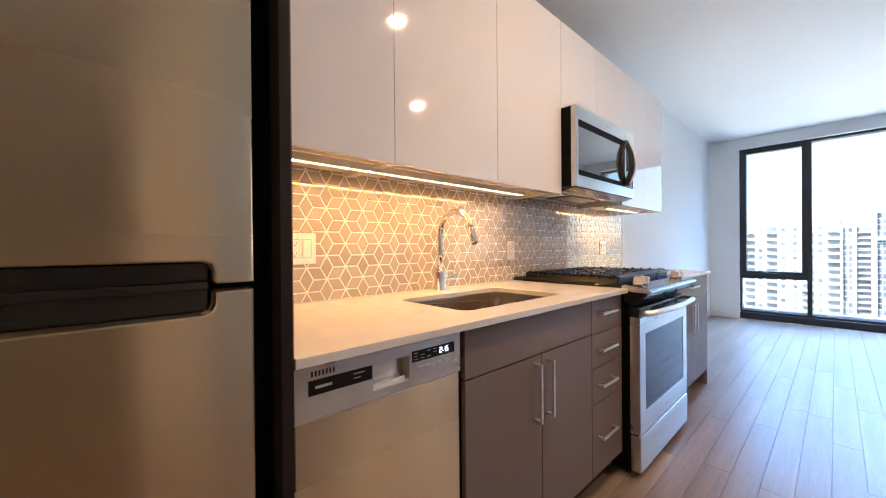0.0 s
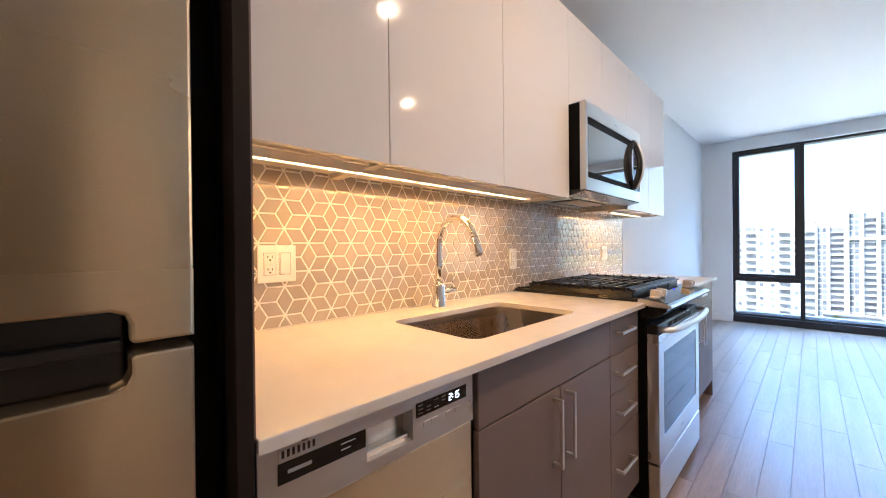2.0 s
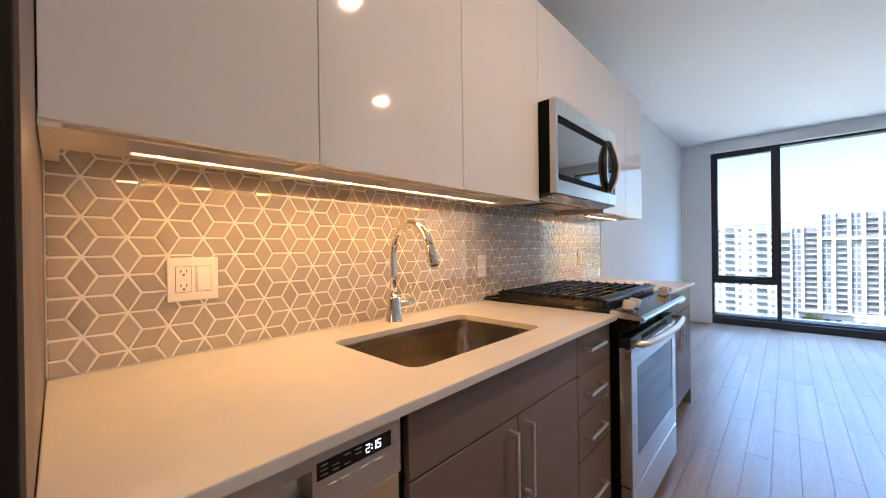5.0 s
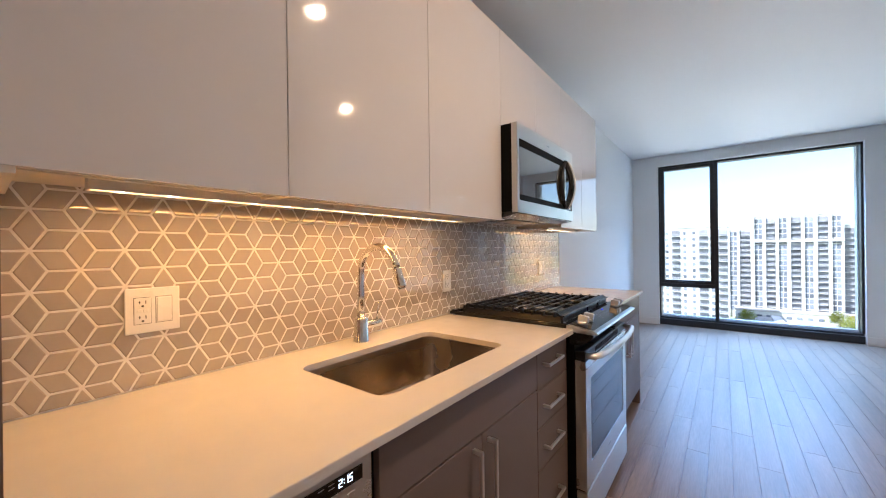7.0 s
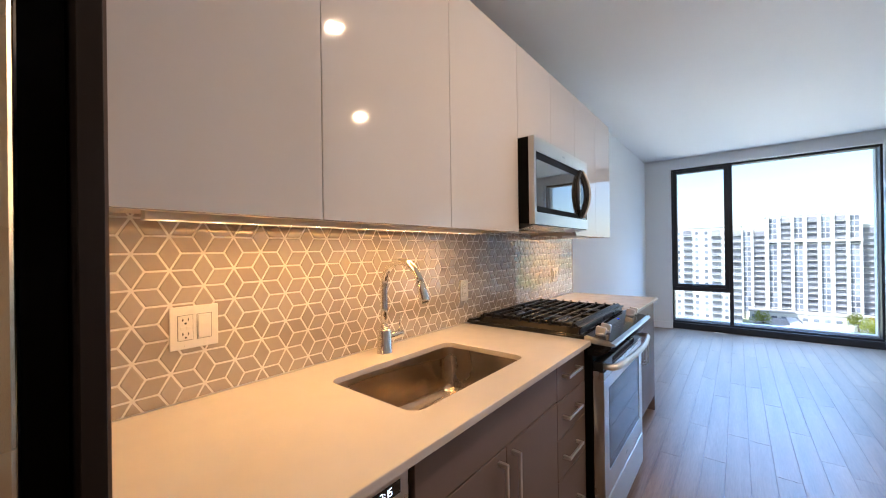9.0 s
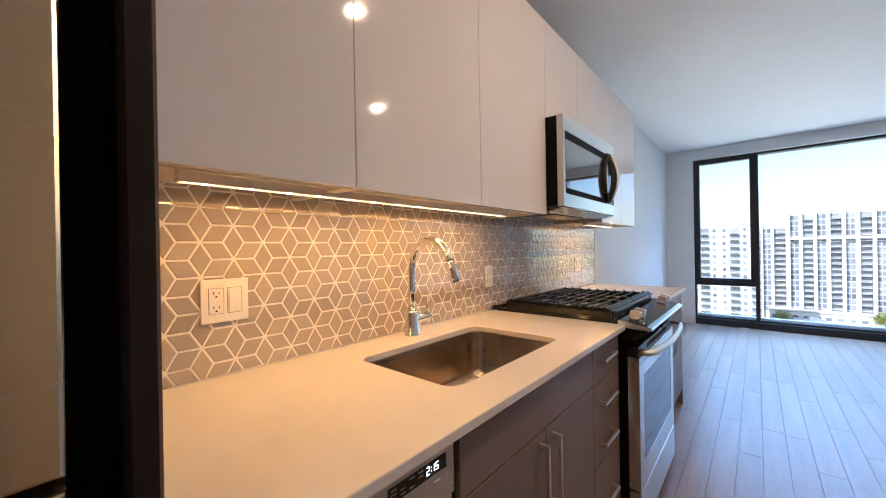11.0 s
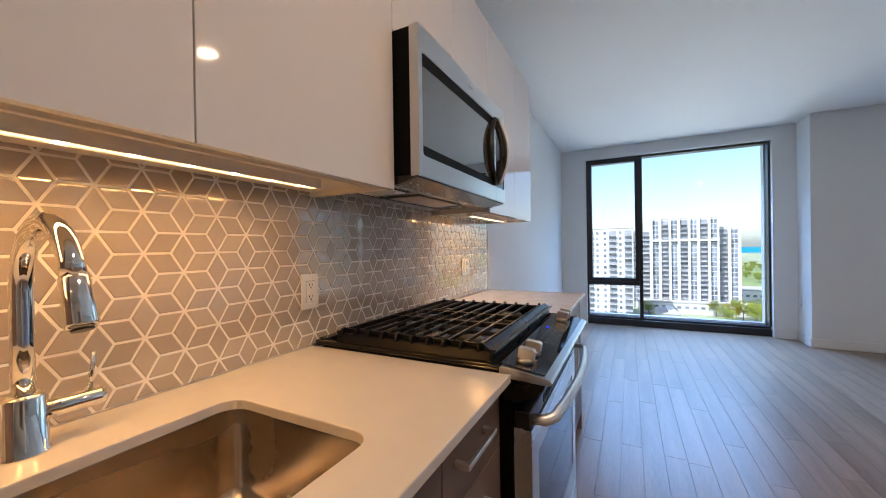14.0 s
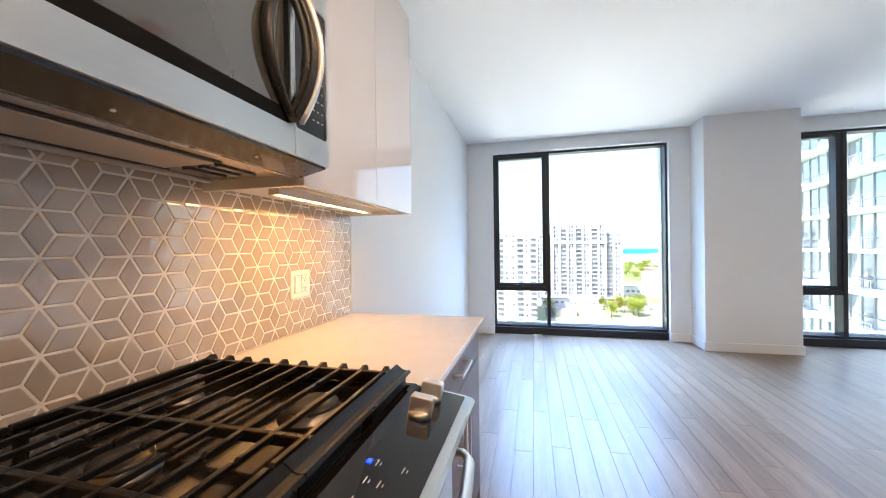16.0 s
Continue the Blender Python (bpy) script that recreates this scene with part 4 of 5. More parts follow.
        bmesh.ops.rotate(bm, verts=bm.verts, cent=(kx, -0.706, kz), matrix=Matrix.Rotation(tilt, 3, "X"))
        part("knob_grip", bm, M["nickel"], kn, "satin steel knob grip")
        part("knob_mark", boxes((kx - 0.032, kx - 0.028, -0.690, -0.684, kz - 0.001, kz + 0.0016)), M["mark_white"], cg)
    # oven door
    dz0, dz1 = 0.215, 0.775
    wz0, wz1, wx0, wx1 = 0.315, 0.690, x0 + 0.075, x1 - 0.075
    dr = part("oven_door", pierced([(x0 + 0.002, dz0), (x1 - 0.002, dz0), (x1 - 0.002, dz1), (x0 + 0.002, dz1)], rounded(wx0, wx1, wz0, wz1, 0.006, 3), yf, yf + 0.045, axis="y"), M["steel"], g, "brushed stainless oven door")
    part("oven_window", prism(rounded(wx0 - 0.001, wx1 + 0.001, wz0 - 0.001, wz1 + 0.001, 0.006, 3), yf + 0.002, yf + 0.03, axis="y"), M["black_glass"], dr, "dark reflective oven glass")
    part("door_cap", boxes((x0 + 0.003, x1 - 0.003, yf + 0.004, yf + 0.045, dz1 + 0.0005, dz1 + 0.045), bevel=0.004), M["black"], dr, "black vented top edge")
    part("vent_slot", boxes(*[(x0 + 0.16 + 0.022 * k, x0 + 0.174 + 0.022 * k, yf + 0.0025, yf + 0.0045, dz1 + 0.012, dz1 + 0.034) for k in range(21)]), M["slot"], dr)
    part("maker_mark", boxes(((x0 + x1) / 2 - 0.018, (x0 + x1) / 2 + 0.018, yf - 0.0008, yf + 0.0004, 0.258, 0.267)), M["mark_grey"], dr, "small grey emblem")
    pts = [(x0 + 0.02, yf + 0.01, 0.800), (x0 + 0.022, yf - 0.03, 0.800)]
    for k in range(13):
        u = -1 + 2 * k / 12
        pts.append(((x0 + x1) / 2 + u * 0.345, yf - 0.048 - 0.022 * (1 - u * u), 0.802))
    pts += [(x1 - 0.022, yf - 0.03, 0.800), (x1 - 0.02, yf + 0.01, 0.800)]
    part("handle", tube(pts, 0.0110, seg=14, flat=(0.8, 1.3)), M["nickel"], dr, "bowed stainless handle", smooth=True)
    part("storage_drawer", boxes((x0 + 0.002, x1 - 0.002, yf - 0.002, yf + 0.045, 0.035, 0.205), bevel=0.004), M["steel"], g, "stainless storage drawer")
    part("drawer_lip", boxes((x0 + 0.01, x1 - 0.01, yf + 0.012, yf + 0.045, 0.2055, 0.2145)), M["black"], g)
    return g


oven_range()


# ---- outlets ----
def wall_plate(x0, x1, z0, z1, gangs, label):
    y = -0.0035
    o = thing("wall_outlet", ((x0 + x1) / 2, y, (z0 + z1) / 2), label, "outlet", "white wall outlets")
    pl = part("plate", box(x0, x1, y - 0.006, y, z0, z1, bevel=0.0022), M["plate"], o)
    n = len(gangs)
    for i, kind in enumerate(gangs):
        c_ = x0 + (x1 - x0) * (i + 0.5) / n
        zc = (z0 + z1) / 2
        if n == 2:
            c_ = (x0 + x1) / 2 + (i - 0.5) * 0.046
        q = y - 0.006
        if kind == "switch":
            # thin black plate draws the shade line round the rocker
            part("gap", box(c_ - 0.0185, c_ + 0.0185, q - 0.0004, q + 0.0004, zc - 0.0350, zc + 0.0350), M["slot"], pl)
            part("bezel", box(c_ - 0.0175, c_ + 0.0175, q - 0.0012, q + 0.0004, zc - 0.034, zc + 0.034, bevel=0.0005, seg=1), M["plate"], pl)
            bm = box(c_ - 0.0155, c_ + 0.0155, q - 0.005, q - 0.0005, zc - 0.0315, zc + 0.0315, bevel=0.001)
            bmesh.ops.rotate(bm, verts=bm.verts, cent=(c_, q - 0.002, zc), matrix=Matrix.Rotation(radians(2.5), 3, "X"))
            part("rocker", bm, M["plate"], pl, "white rocker switch")
        else:
            # black plate again, as the shade line round the receptacle
            part("gap", box(c_ - 0.0184, c_ + 0.0184, q - 0.0004, q + 0.0004, zc - 0.0349, zc + 0.0349), M["slot"], pl)
            rc = part("receptacle", box(c_ - 0.0175, c_ + 0.0175, q - 0.0022, q + 0.0004, zc - 0.034, zc + 0.034, bevel=0.001), M["plate"], pl, "white receptacle")
            for s in (-1, 1):
                zz = zc + s * 0.0195
                part("slot", boxes((c_ - 0.0075, c_ - 0.0055, q - 0.0027, q - 0.0018, zz - 0.004 + 0.003, zz + 0.004 + 0.003), (c_ - 0.0085, c_ - 0.0045, q - 0.0027, q - 0.0018, zz + 0.0022, zz + 0.0038),
                                   (c_ + 0.0055, c_ + 0.0075, q - 0.0027, q - 0.0018, zz - 0.001, zz + 0.007)), M["slot"], rc)
                part("ground_hole", cyl((c_, q - 0.0028, zz - 0.007), (c_, q - 0.0018, zz - 0.007), 0.0028, seg=12), M["slot"], rc)
            if kind == "gfci":
                part("test_button", box(c_ - 0.012, c_ - 0.001, q - 0.0032, q - 0.0018, zc - 0.004, zc + 0.004, bevel=0.0006, seg=1), M["plate"], rc)
                part("test_button", box(c_ + 0.001, c_ + 0.012, q - 0.0032, q - 0.0018, zc - 0.004, zc + 0.004, bevel=0.0006, seg=1), M["plate"], rc)
    for zz in (z0 + 0.009, z1 - 0.009):
        for i in range(n):
            c_ = (x0 + x1) / 2 + ((i - 0.5) * 0.046 if n == 2 else 0)
            part("screw", cyl((c_, y - 0.0067, zz), (c_, y - 0.0055, zz), 0.0028, seg=10), M["plate"], pl)
    return o


wall_plate(0.669, 0.787, 1.060, 1.178, ["gfci", "switch"], "white two-gang plate with receptacle and rocker switch")
wall_plate(1.988, 2.060, 1.038, 1.155, ["duplex"], "white single receptacle plate near the range")
wall_plate(3.262, 3.384, 1.050, 1.160, ["switch", "gfci"], "white two-gang plate with switch and receptacle")
o = thing("wall_outlet", (7.20, -2.836, 0.47), "small white receptacle plate low on the column", "outlet")
pl = part("plate", box(7.165, 7.235, -2.8495, -2.8435, 0.415, 0.530, bevel=0.002), M["plate"], o)
part("receptacle", box(7.183, 7.217, -2.8437, -2.8415, 0.439, 0.506, bevel=0.001), M["plate"], pl)

# ---- outdoors ----
GZ = -42.0
bm = bmesh.new()
bmesh.ops.create_circle(bm, cap_ends=True, segments=96, radius=4900, matrix=Matrix.Translation((0, 0, GZ)))
structure("ground", bm, M["ground"], "distant park land and streets far below")
bm = bmesh.new()
vs = [bm.verts.new(p) for p in ((1960, -3200, GZ + 0.3), (3600, -3200, GZ + 0.3), (4750, -1000, GZ + 0.3), (4750, 900, GZ + 0.3), (2250, 900, GZ + 0.3), (1980, -600, GZ + 0.3))]
bm.faces.new(vs)
structure("water", bm, M["water"], "blue lake on the horizon")


def box_mesh(name, sx, sy, sz, mat_):
    return mesh_from(box(-sx / 2, sx / 2, -sy / 2, sy / 2, -sz / 2, sz / 2), mat_, name)


def stamp(name, me, at, parent, label=""):
    ob = new(name, me)
    ob.parent = parent
    ob.matrix_parent_inverse = world_of(parent).inverted()
    ob.matrix_basis = Matrix.Translation(at)
    if label:
        ob["label"] = label
    return ob


def tower(name, x, y0, y1, top, depth, bays, storey, label, roof_bits=(), slabs=True):
    """A slab block whose face looks towards -x. bays: list of (width, kind), from +y to -y; kinds: wall, win, balc, glass."""
    t = thing(name, (x + depth / 2, (y0 + y1) / 2, GZ), label, "building")
    total = sum(b[0] for b in bays)
    k = (y1 - y0) / total
    part("wall", box(x, x + depth, y0, y1, GZ, top), M["concrete"], t)
    n = int((top - GZ - 2.5) / storey)
    if slabs:
        part("slab", boxes(*[(x - 0.12, x, y0, y1, top - 1.0 - storey * i - 0.10, top - 1.0 - storey * i + 0.10) for i in range(n)]), M["concrete"], t)
    part("roof", boxes((x - 0.4, x + depth + 0.4, y0 - 0.4, y1 + 0.4, top, top + 0.7), *roof_bits), M["concrete"], t)
    pos = y1
    cache = {}
    for wd, kind in bays:
        w = wd * k
        yc = pos - w / 2
        pos -= w
        if kind == "wall":
            part("pier", box(x - 1.7, x, yc - w / 2, yc + w / 2, GZ, top + 0.3), M["concrete"], t)
            continue
        for i in range(n):
            zc = top - 1.0 - storey * (i + 0.5)
            key = (kind, round(w, 2))
            if key not in cache:
                if kind == "win":
                    cache[key] = box_mesh("window", 0.16, w * 0.36, storey * 0.50, M["tower_glass"])
                elif kind == "glass":
                    cache[key] = box_mesh("window", 0.16, w * 0.40, storey * 0.80, M["tower_glass"])
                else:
                    # flat dark panel on the wall, in place of a shaded balcony recess
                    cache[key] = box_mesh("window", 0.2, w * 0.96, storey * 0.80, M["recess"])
            if kind == "glass":
                for s in (-1, 1):
                    stamp("window", cache[key], (x - 0.06, yc + s * w * 0.235, zc), t)
                continue
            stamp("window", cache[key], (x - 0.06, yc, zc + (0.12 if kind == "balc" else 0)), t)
        if kind == "balc":
            part("balcony", boxes(*[(x - 1.5, x - 0.26, yc - w * 0.48, yc + w * 0.48, top - 1.0 - storey * (i + 1) - 0.15, top - 1.0 - storey * (i + 1) + 0.12) for i in range(n)],
                                  *[(x - 1.5, x - 1.42, yc - w * 0.48, yc + w * 0.48, top - 1.0 - storey * (i + 1) + 0.78, top - 1.0 - storey * (i + 1) + 1.0) for i in range(n)]), M["rail"], t)
    return t


random.seed(4)
G, B, P = (3.6, "glass"), (4.1, "balc"), (1.3, "wall")
tower("apartment_block", 215, -2.5, 31, 10.1, 22, [(3.72, k) for k in ("win", "balc", "win", "balc", "win", "win", "balc", "win", "balc")], 3.05,
      "pale concrete apartment slab with balconies and small square windows", ((222, 232, 4, 14, 10.5, 12.5),), slabs=False)
tower("apartment_tower", 280, -50.7, -14.3, 17.6, 24, [(0.7, "wall"), G, P, B, P, G, P, B, P, G, P, B, P, G, (0.7, "wall")], 3.0,
      "tall white concrete apartment tower with recessed balconies", ((286, 298, -42, -26, 18, 20.5),))
tb = thing("tower_band", (279, -32.5, 3.0), "white concrete cross band high on the apartment tower", "building trim")
part("band", box(278.1, 280.0, -50.8, -14.2, 2.9, 4.1), M["concrete"], tb)
tower("tower_wing", 284, -14.2, -1.0, 10.8, 18, [(2.6, "wall"), (3.6, "glass"), (1.0, "wall"), (4.9, "balc"), (0.7, "wall")], 3.0, "lower white wing of the apartment tower")
tower("tower_wing", 284, -62.2, -50.8, 11.0, 18, [(0.6, "wall"), (4.4, "balc"), (1.5, "wall"), (3.8, "glass"), (1.1, "wall")], 3.0, "lower white wing of the apartment tower beside the lawn")

# podium and low blocks between the towers
def low_block(x0, x1, y0, y1, h, mat_, label, wins=True):
    b = thing("low_building", ((x0 + x1) / 2, (y0 + y1) / 2, GZ), label, "building")
    part("wall", box(x0, x1, y0, y1, GZ, GZ + h), M["concrete"] if mat_ is None else mat_, b)
    part("roof", boxes((x0 - 0.3, x1 + 0.3, y0 - 0.3, y1 + 0.3, GZ + h, GZ + h + 0.5)), M["roofing"], b)
    if wins:
        n = int((y1 - y0) / 4)
        me = box_mesh("window", 0.2, 2.2, min(1.6, h * 0.4), M["tower_glass"])
        for k in range(n):
            stamp("window", me, (x0 - 0.05, y0 + (y1 - y0) * (k + 0.5) / n, GZ + h * 0.6), b)
    return b


low_block(268, 279, -75, -6, 6.5, None, "long low white podium with dark windows")
low_block(238, 262, -26, -14, 4.0, M["roofing"], "low parking structure with a pale deck", False)
low_block(330, 360, -150, -70, 9.0, None, "low pale building beyond the park")
low_block(420, 450, -170, -118, 14, None, "pale low-rise block beyond the park")
low_block(520, 560, -260, -150, 12, M["brick_far"], "low brick block near the lake")
low_block(900, 940, -290, -262, 24, M["roofing"], "grey mid-rise block near the shore")
structure("road", boxes((180, 268, -13.2, -8, GZ, GZ + 0.15)), M["asphalt"], "grey street far below between the blocks")
structure("lawn", boxes((300, 900, -330, -55, GZ, GZ + 0.12)), M["grass"], "green park lawn far below")
bm = bmesh.new()
for k in range(11):
    add_box(bm, 242 + 1.9 * k, 243.3 + 1.9 * k, -24.5, -20.5, GZ + 4.5, GZ + 5.4, bevel=0.2, seg=1)
cars = tagged(part("parked_cars", bm, M["white_metal"]), "row of pale parked cars on the deck", "cars", kind="stuff")


# ---- trees ----
def tree_kind(name, leaf, label, seed, r=5.2, h=9.5, clumps=22):
    rnd = random.Random(seed)
    t = thing(name, (0, 0, 0), label, "tree", "park trees")
    bm = bmesh.new()
    add_cyl(bm, (0, 0, 0), (0.1, 0.05, h * 0.5), 0.28, 0.16, seg=8)
    for k in range(5):
        a = rnd.uniform(0, 6.28)
        add_cyl(bm, (0.1, 0.05, h * (0.3 + 0.04 * k)), (math.cos(a) * r * 0.6, math.sin(a) * r * 0.6, h * rnd.uniform(0.6, 0.85)), 0.12, 0.03, seg=6)
    part("trunk", bm, M["bark"], t)
    vs, fs = [], []
    for c_ in range(clumps):
        a, q = rnd.uniform(0, 6.28), rnd.random() ** 0.5
        cx, cy, cz = math.cos(a) * r * 0.75 * q, math.sin(a) * r * 0.75 * q, h * rnd.uniform(0.42, 0.92)
        cr = r * rnd.uniform(0.22, 0.42)
        for l in range(70):
            d = Vector((rnd.gauss(0, 1), rnd.gauss(0, 1), rnd.gauss(0, 1))).normalized() * cr * rnd.uniform(0.5, 1.05)
            p = Vector((cx, cy, cz)) + d * 1.0
            u = Vector((rnd.gauss(0, 1), rnd.gauss(0, 1), rnd.gauss(0, 1))).normalized()
            v = u.orthogonal().normalized()
            s = rnd.uniform(0.18, 0.42)
            b0 = len(vs)
            vs += [p + u * s, p + v * s * 0.6, p - u * s, p - v * s * 0.6]
            fs.append((b0, b0 + 1, b0 + 2, b0 + 3))
    me = bpy.data.meshes.new("crown")
    me.from_pydata(vs, [], fs)
    me.materials.append(leaf)
    ob = new("crown", me)
    ob.parent = t
    return t


rnd = random.Random(12)
kinds = [tree_kind("tree", M["leaf"], "bright green spring tree in the park", 1), tree_kind("tree", M["leaf"], "broad green spring tree in the park", 2, r=6.4, h=11, clumps=28),
         tree_kind("tree", M["leaf_gold"], "yellow-green flowering tree in the park", 3, r=4.6, h=9.0, clumps=20)]
spots = [(0, 246, -11), (2, 255, -52), (1, 256, -57), (0, 250, -61), (1, 262, -66), (0, 262, -46), (1, 244, -62), (0, 238, -46)]
for k in range(34):
    spots.append((rnd.choice((0, 1, 1)), rnd.uniform(420, 900), 0))
first = set()
for kd, x, y in spots:
    if x >= 300:
        y = -x * rnd.uniform(0.20, 0.34)
    m = pose(x, y, GZ, 0, 0, rnd.uniform(0, 360))
    if kd not in first:
        kinds[kd].matrix_basis = m
        first.add(kd)
    else:
        copy_thing(kinds[kd], m)


# ---- neighbouring glass tower ----
def glass_tower():
    t = thing("glass_tower", (34, -30, GZ), "modern glass apartment tower with white floor edges and balconies", "building")
    o, u = Vector((58.0, -29.4, 0)), Vector((-0.985, 0.172, 0))
    nrm = Vector((0.172, 0.985, 0))
    rot = Matrix((u, nrm, Vector((0, 0, 1)))).transposed().to_4x4()
    base = Matrix.Translation(o) @ rot
    L, D, top, st = 46.0, 16.0, 32.0, 3.05
    def put(bm):
        bmesh.ops.transform(bm, verts=bm.verts, matrix=base)
        return bm
    part("core", put(box(0, L, -D, -0.5, GZ, top)), M["mullion"], t)
    z0 = 0.55
    ks = range(-14, 11)
    for k in ks:
        z = z0 + k * st
        part("floor_edge", put(box(-0.2, L, -0.6, 0.35, z - 0.17, z + 0.17, bevel=0.03, seg=1)), M["white_metal"], t)
    bay = 1.55
    me = mesh_from(box(-bay / 2 + 0.03, bay / 2 - 0.03, -0.12, 0.0, -st / 2 + 0.17, st / 2 - 0.17), M["near_glass"], "pane")
    for i in range(int(L / bay)):
        cx = (i + 0.5) * bay
        if i % 6 == 5:
            continue
        for k in range(-6, 8):
            ob = stamp("pane", me, (0, 0, 0), t)
            ob.matrix_parent_inverse = world_of(t).inverted()
            ob.matrix_basis = base @ pose(cx, -0.30, z0 + (k + 0.5) * st)
    part("mullions", put(boxes(*[(i * bay - 0.03, i * bay + 0.03, -0.45, -0.22, GZ, top) for i in range(int(L / bay) + 1)])), M["mullion"], t)
    part("transom", put(boxes(*[(0, L, -0.42, -0.25, z0 + k * st + 0.95, z0 + k * st + 1.01) for k in ks])), M["mullion"], t)
    for i in range(5, int(L / bay), 6):
        part("pier", put(box(i * bay + 0.1, (i + 1) * bay - 0.1, -0.5, 0.2, GZ, top)), M["white_metal"], t)
    for i in range(2, int(L / bay), 6):
        for k in range(-6, 8):
            z = z0 + k * st
            bl = part("balcony", put(boxes((i * bay, (i + 2) * bay, 0.3, 1.5, z - 0.12, z + 0.1))), M["white_metal"], t)
            part("railing", put(boxes((i * bay, (i + 2) * bay, 1.45, 1.5, z + 1.0, z + 1.06), *[(i * bay + 0.31 * j, i * bay + 0.31 * j + 0.03, 1.46, 1.49, z + 0.1, z + 1.0) for j in range(11)])), M["rail"], bl)
    return t


glass_tower()


# ---- floor planks ----
PW, PL = 0.1125, 1.22
part_floor = thing("floor", (0, 0, 0), "grey-brown oak-look plank floor laid towards the windows", "floor", kind="structure")
part("underlay", box(BACK, WX + 0.07, RIGHT, 0.006, -0.2, -0.006), M["subfloor"], part_floor, "dark joint between the planks")


def plank_mesh(l, w):
    g = 0.0003
    b = 0.0006
    bm = bmesh.new()
    lo = [bm.verts.new(p) for p in ((g, g, -0.006), (l - g, g, -0.006), (l - g, w - g, -0.006), (g, w - g, -0.006))]
    up = [bm.verts.new(p) for p in ((g + b, g + b, 0), (l - g - b, g + b, 0), (l - g - b, w - g - b, 0), (g + b, w - g - b, 0))]
    for k in range(4):
        bm.faces.new((lo[k], lo[(k + 1) % 4], up[(k + 1) % 4], up[k]))
    bm.faces.new(up)
    return bm


full = mesh_from(plank_mesh(PL, PW), M["plank"], "plank")
rnd = random.Random(7)
rest = bmesh.new()
rows = int((0.0 - RIGHT) / PW) + 1
count = 0
for r in range(rows):
    y = -0.048 - PW * (r + 1) + 0.048
    x = BACK - rnd.uniform(0, PL)
    while x < WX + 0.06:
        a, b = max(x, BACK), min(x + PL, WX + 0.065)
        if b - a > 0.03:
            near = -3.6 < y < -0.5 and a > 1.0
            if near and count < 300 and b - a > PL - 0.001:
                stamp("plank", full, (a, y, 0), part_floor)
                count += 1
            else:
                bm = plank_mesh(b - a, PW)
                bmesh.ops.translate(bm, verts=bm.verts, vec=(a, y, 0))
                tmp = bpy.data.meshes.new("tmp")
                bm.to_mesh(tmp)
                bm.free()
                rest.from_mesh(tmp)
                bpy.data.meshes.remove(tmp)
        x += PL
tagged(part("planks", rest, M["plank"], part_floor), kind="stuff")

# ---- backsplash ----
splash = thing("backsplash", (2.1, 0, CT), "taupe glazed rhombus tiles in a cube pattern with white grout", "backsplash", kind="structure")
BX0, BX1, BZ0, BZ1 = PX + 0.001, 3.748, CT + 0.0005, 1.47
part("grout_bed", box(BX0, BX1, -0.0002, 0.0055, BZ0, BZ1), M["grout"], splash, "white grout")
part("edge_trim", box(BX1, BX1 + 0.004, -0.004, 0.0055, CT + 0.0005, UB + 0.01), M["trim"], splash)
VP = 0.0933                  # upright step from star to star
HP = 0.0809
EG = VP / math.sqrt(3)
PROUD, BEV, GAP = 0.0018, 0.0028, 0.0025


def inset(poly, d):
    out = []
    n = len(poly)
    for i in range(n):
        p, a, b = Vector(poly[i]), Vector(poly[i - 1]), Vector(poly[(i + 1) % n])
        e0, e1 = (p - a).normalized(), (b - p).normalized()
        n0, n1 = Vector((-e0.y, e0.x)), Vector((-e1.y, e1.x))
        q = (n0 + n1) / max(1 + n0.dot(n1), 0.2)
        out.append(p + q * d)
    return out


def tile_bm(poly):
    bm = bmesh.new()
    rings = []
    for d, y in ((GAP, 0.0), (GAP + 0.0006, -PROUD * 0.6), (GAP + BEV * 0.5, -PROUD * 0.95), (GAP + BEV, -PROUD), (GAP + BEV * 2.2, -PROUD * 0.93)):
        rings.append([bm.verts.new((p.x, y, p.y)) for p in inset(poly, d)])
    for a, b in zip(rings, rings[1:]):
        for k in range(len(a)):
            bm.faces.new((a[k], a[(k + 1) % len(a)], b[(k + 1) % len(b)], b[k]))
    bm.faces.new(rings[-1])
    return bm


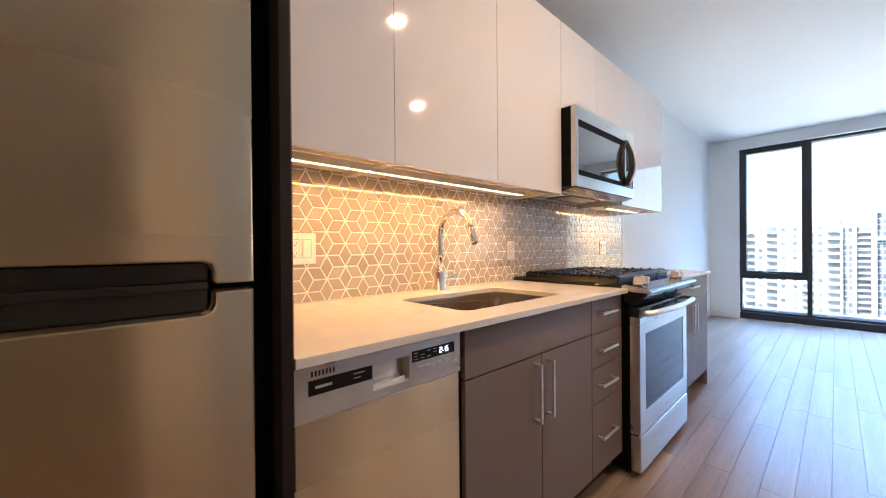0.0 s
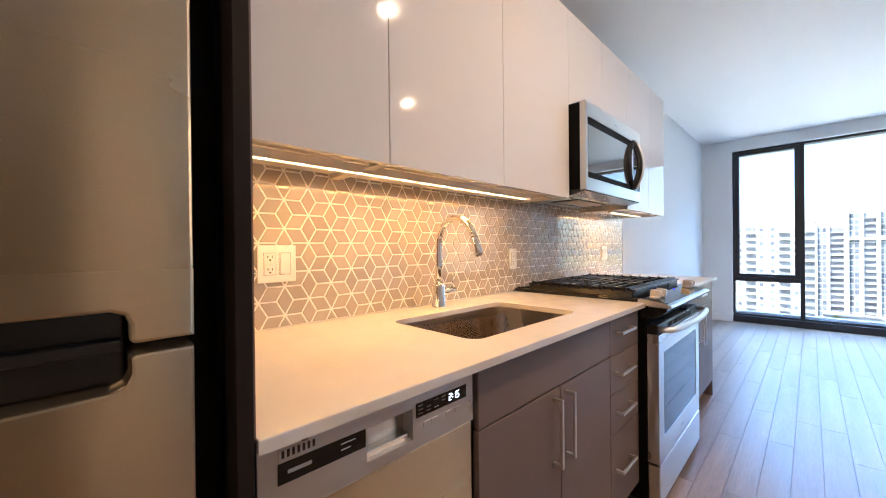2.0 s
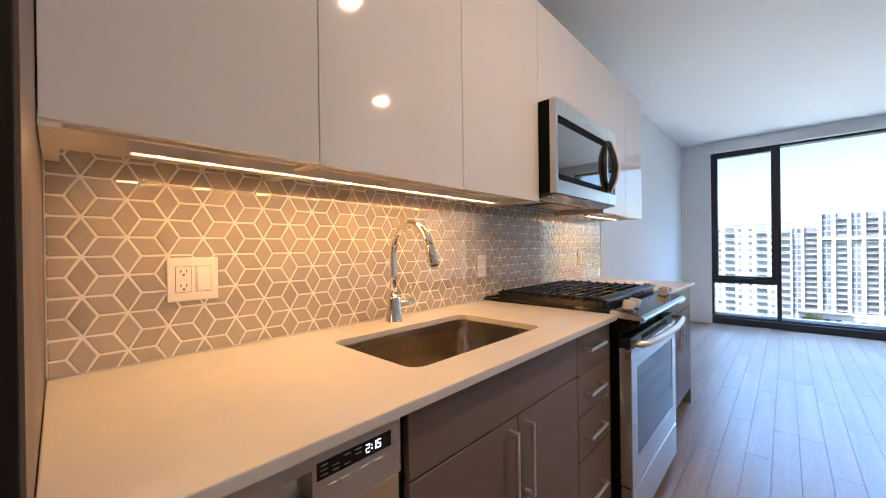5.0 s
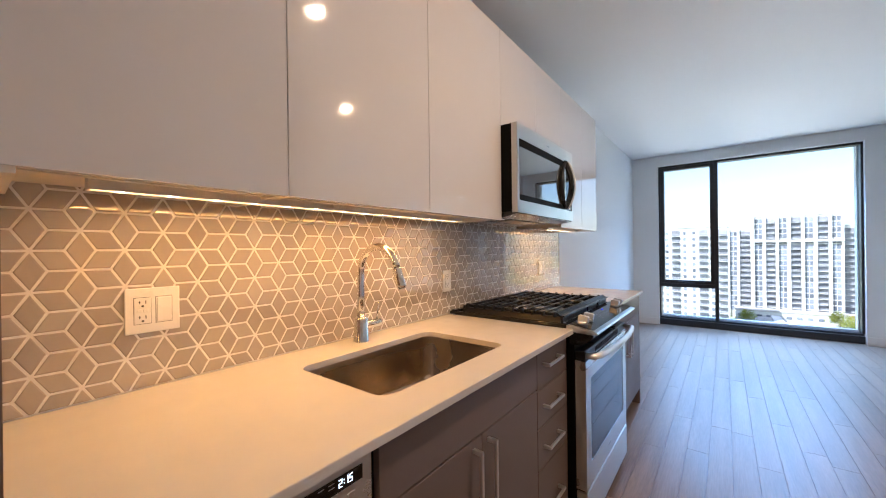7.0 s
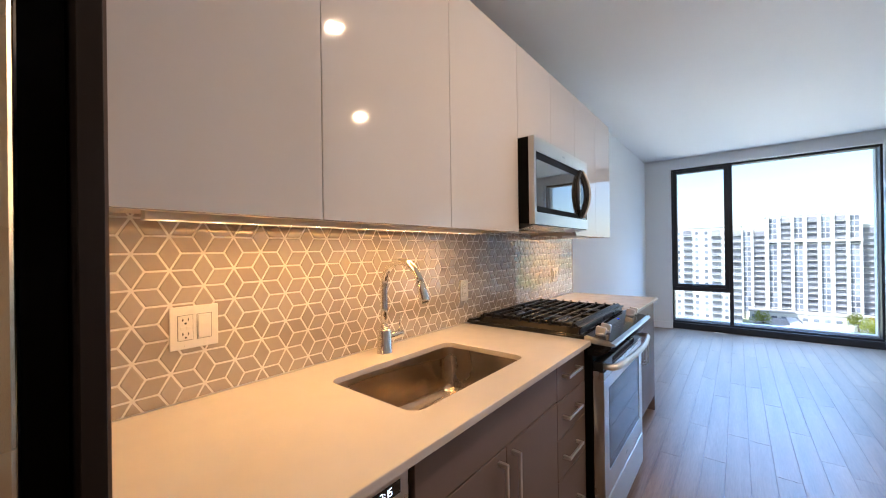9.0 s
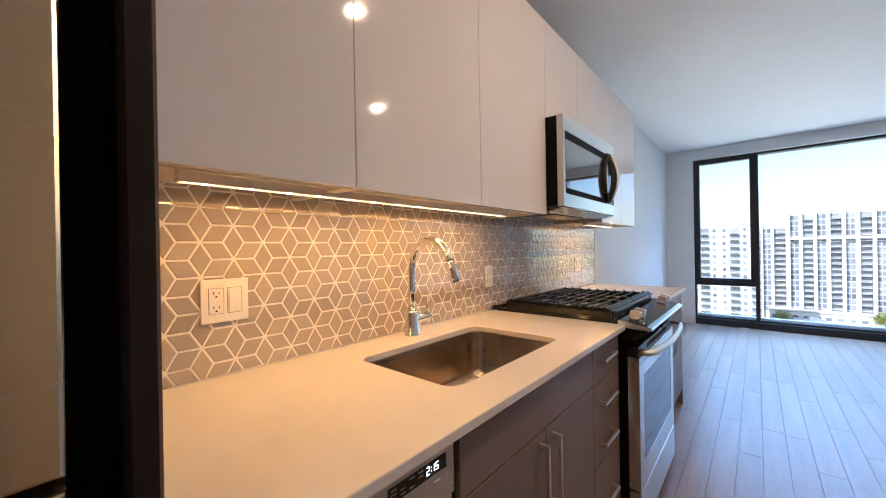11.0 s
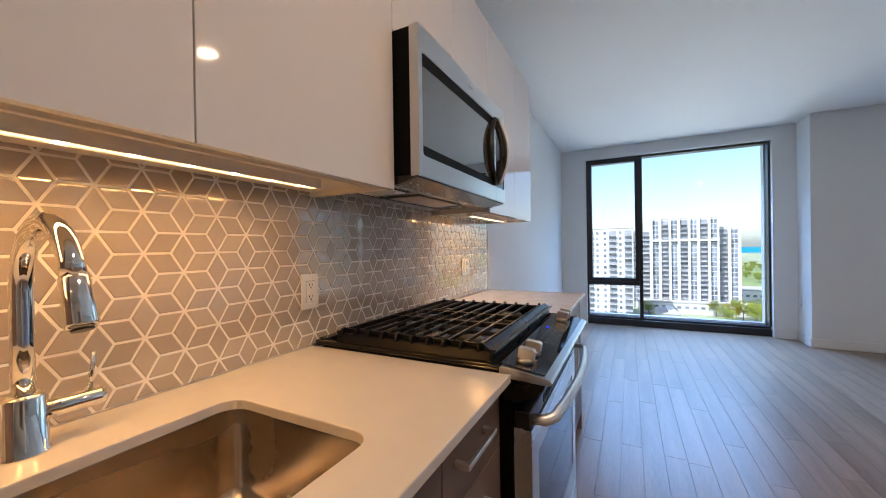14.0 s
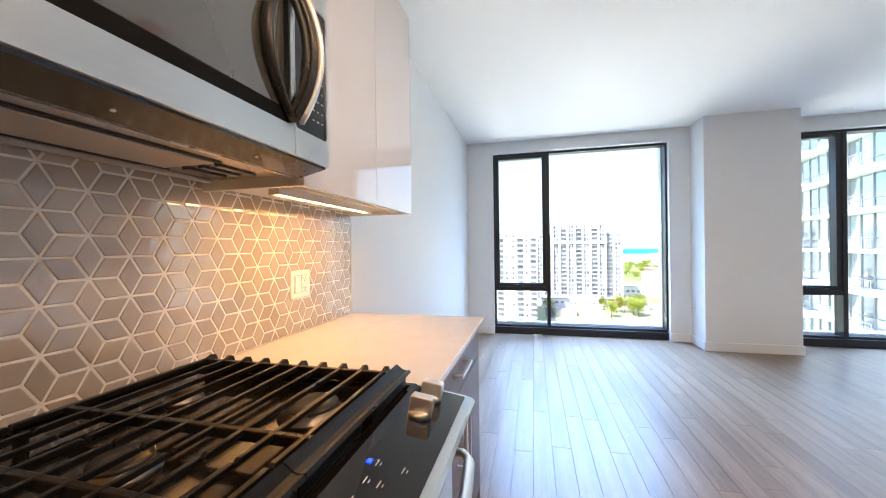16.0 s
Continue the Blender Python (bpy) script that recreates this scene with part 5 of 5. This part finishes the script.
def clip(poly, axis, lim, keep_low):
    out = []
    for i in range(len(poly)):
        a, b = poly[i - 1], poly[i]
        ia, ib = (a[axis] <= lim) == keep_low, (b[axis] <= lim) == keep_low
        if ia != ib:
            t = (lim - a[axis]) / (b[axis] - a[axis])
            out.append(tuple(a[k] + t * (b[k] - a[k]) for k in range(2)))
        if ib:
            out.append(b)
    return out


def dirv(a):
    return (EG * math.cos(radians(a)), EG * math.sin(radians(a)))


RH = []
for a in (0, 60, 120):
    p, q = dirv(a), dirv(a + 60)
    RH.append([(0, 0), p, (p[0] + q[0], p[1] + q[1]), q])


def flat_faces(me):
    """Level glazed face, rounded edges."""
    for p in me.polygons:
        if abs(p.normal.y) > 0.9995:
            p.use_smooth = False
    return me


RHM = [flat_faces(mesh_from(tile_bm(r), M["tile"], "tile", True)) for r in RH]
rest = bmesh.new()
count = 0
for i in range(-3, 43):
    for j in range(-8, 14):
        sx, sz = 0.592 + HP * i, 1.045 + VP * j + (VP / 2 if i % 2 else 0)
        for k in range(3):
            poly = [(sx + p[0], sz + p[1]) for p in RH[k]]
            xs, zs = [p[0] for p in poly], [p[1] for p in poly]
            if max(xs) < BX0 + 0.004 or min(xs) > BX1 - 0.004 or max(zs) < BZ0 + 0.004 or min(zs) > BZ1 - 0.004:
                continue
            inside = min(xs) >= BX0 and max(xs) <= BX1 and min(zs) >= BZ0 and max(zs) <= BZ1
            if inside and count < 300:
                stamp("tile", RHM[k], (sx, 0, sz), splash)
                count += 1
                continue
            if not inside:
                for ax, lim, low in ((0, BX0, False), (0, BX1, True), (1, BZ0, False), (1, BZ1, True)):
                    poly = clip(poly, ax, lim, low)
                    if len(poly) < 3:
                        break
                if len(poly) < 3:
                    continue
                clean = [p for n, p in enumerate(poly) if (Vector(p) - Vector(poly[n - 1])).length > 0.004]
                if len(clean) < 3:
                    continue
                area = abs(sum(clean[n - 1][0] * clean[n][1] - clean[n][0] * clean[n - 1][1] for n in range(len(clean)))) / 2
                if area < 0.00025:
                    continue
                poly = clean
            bm = tile_bm(poly)
            tmp = bpy.data.meshes.new("tmp")
            bm.to_mesh(tmp)
            bm.free()
            rest.from_mesh(tmp)
            bpy.data.meshes.remove(tmp)
more = part("tiles", rest, M["tile"], splash, smooth=True)
flat_faces(more.data)
tagged(more, kind="stuff")
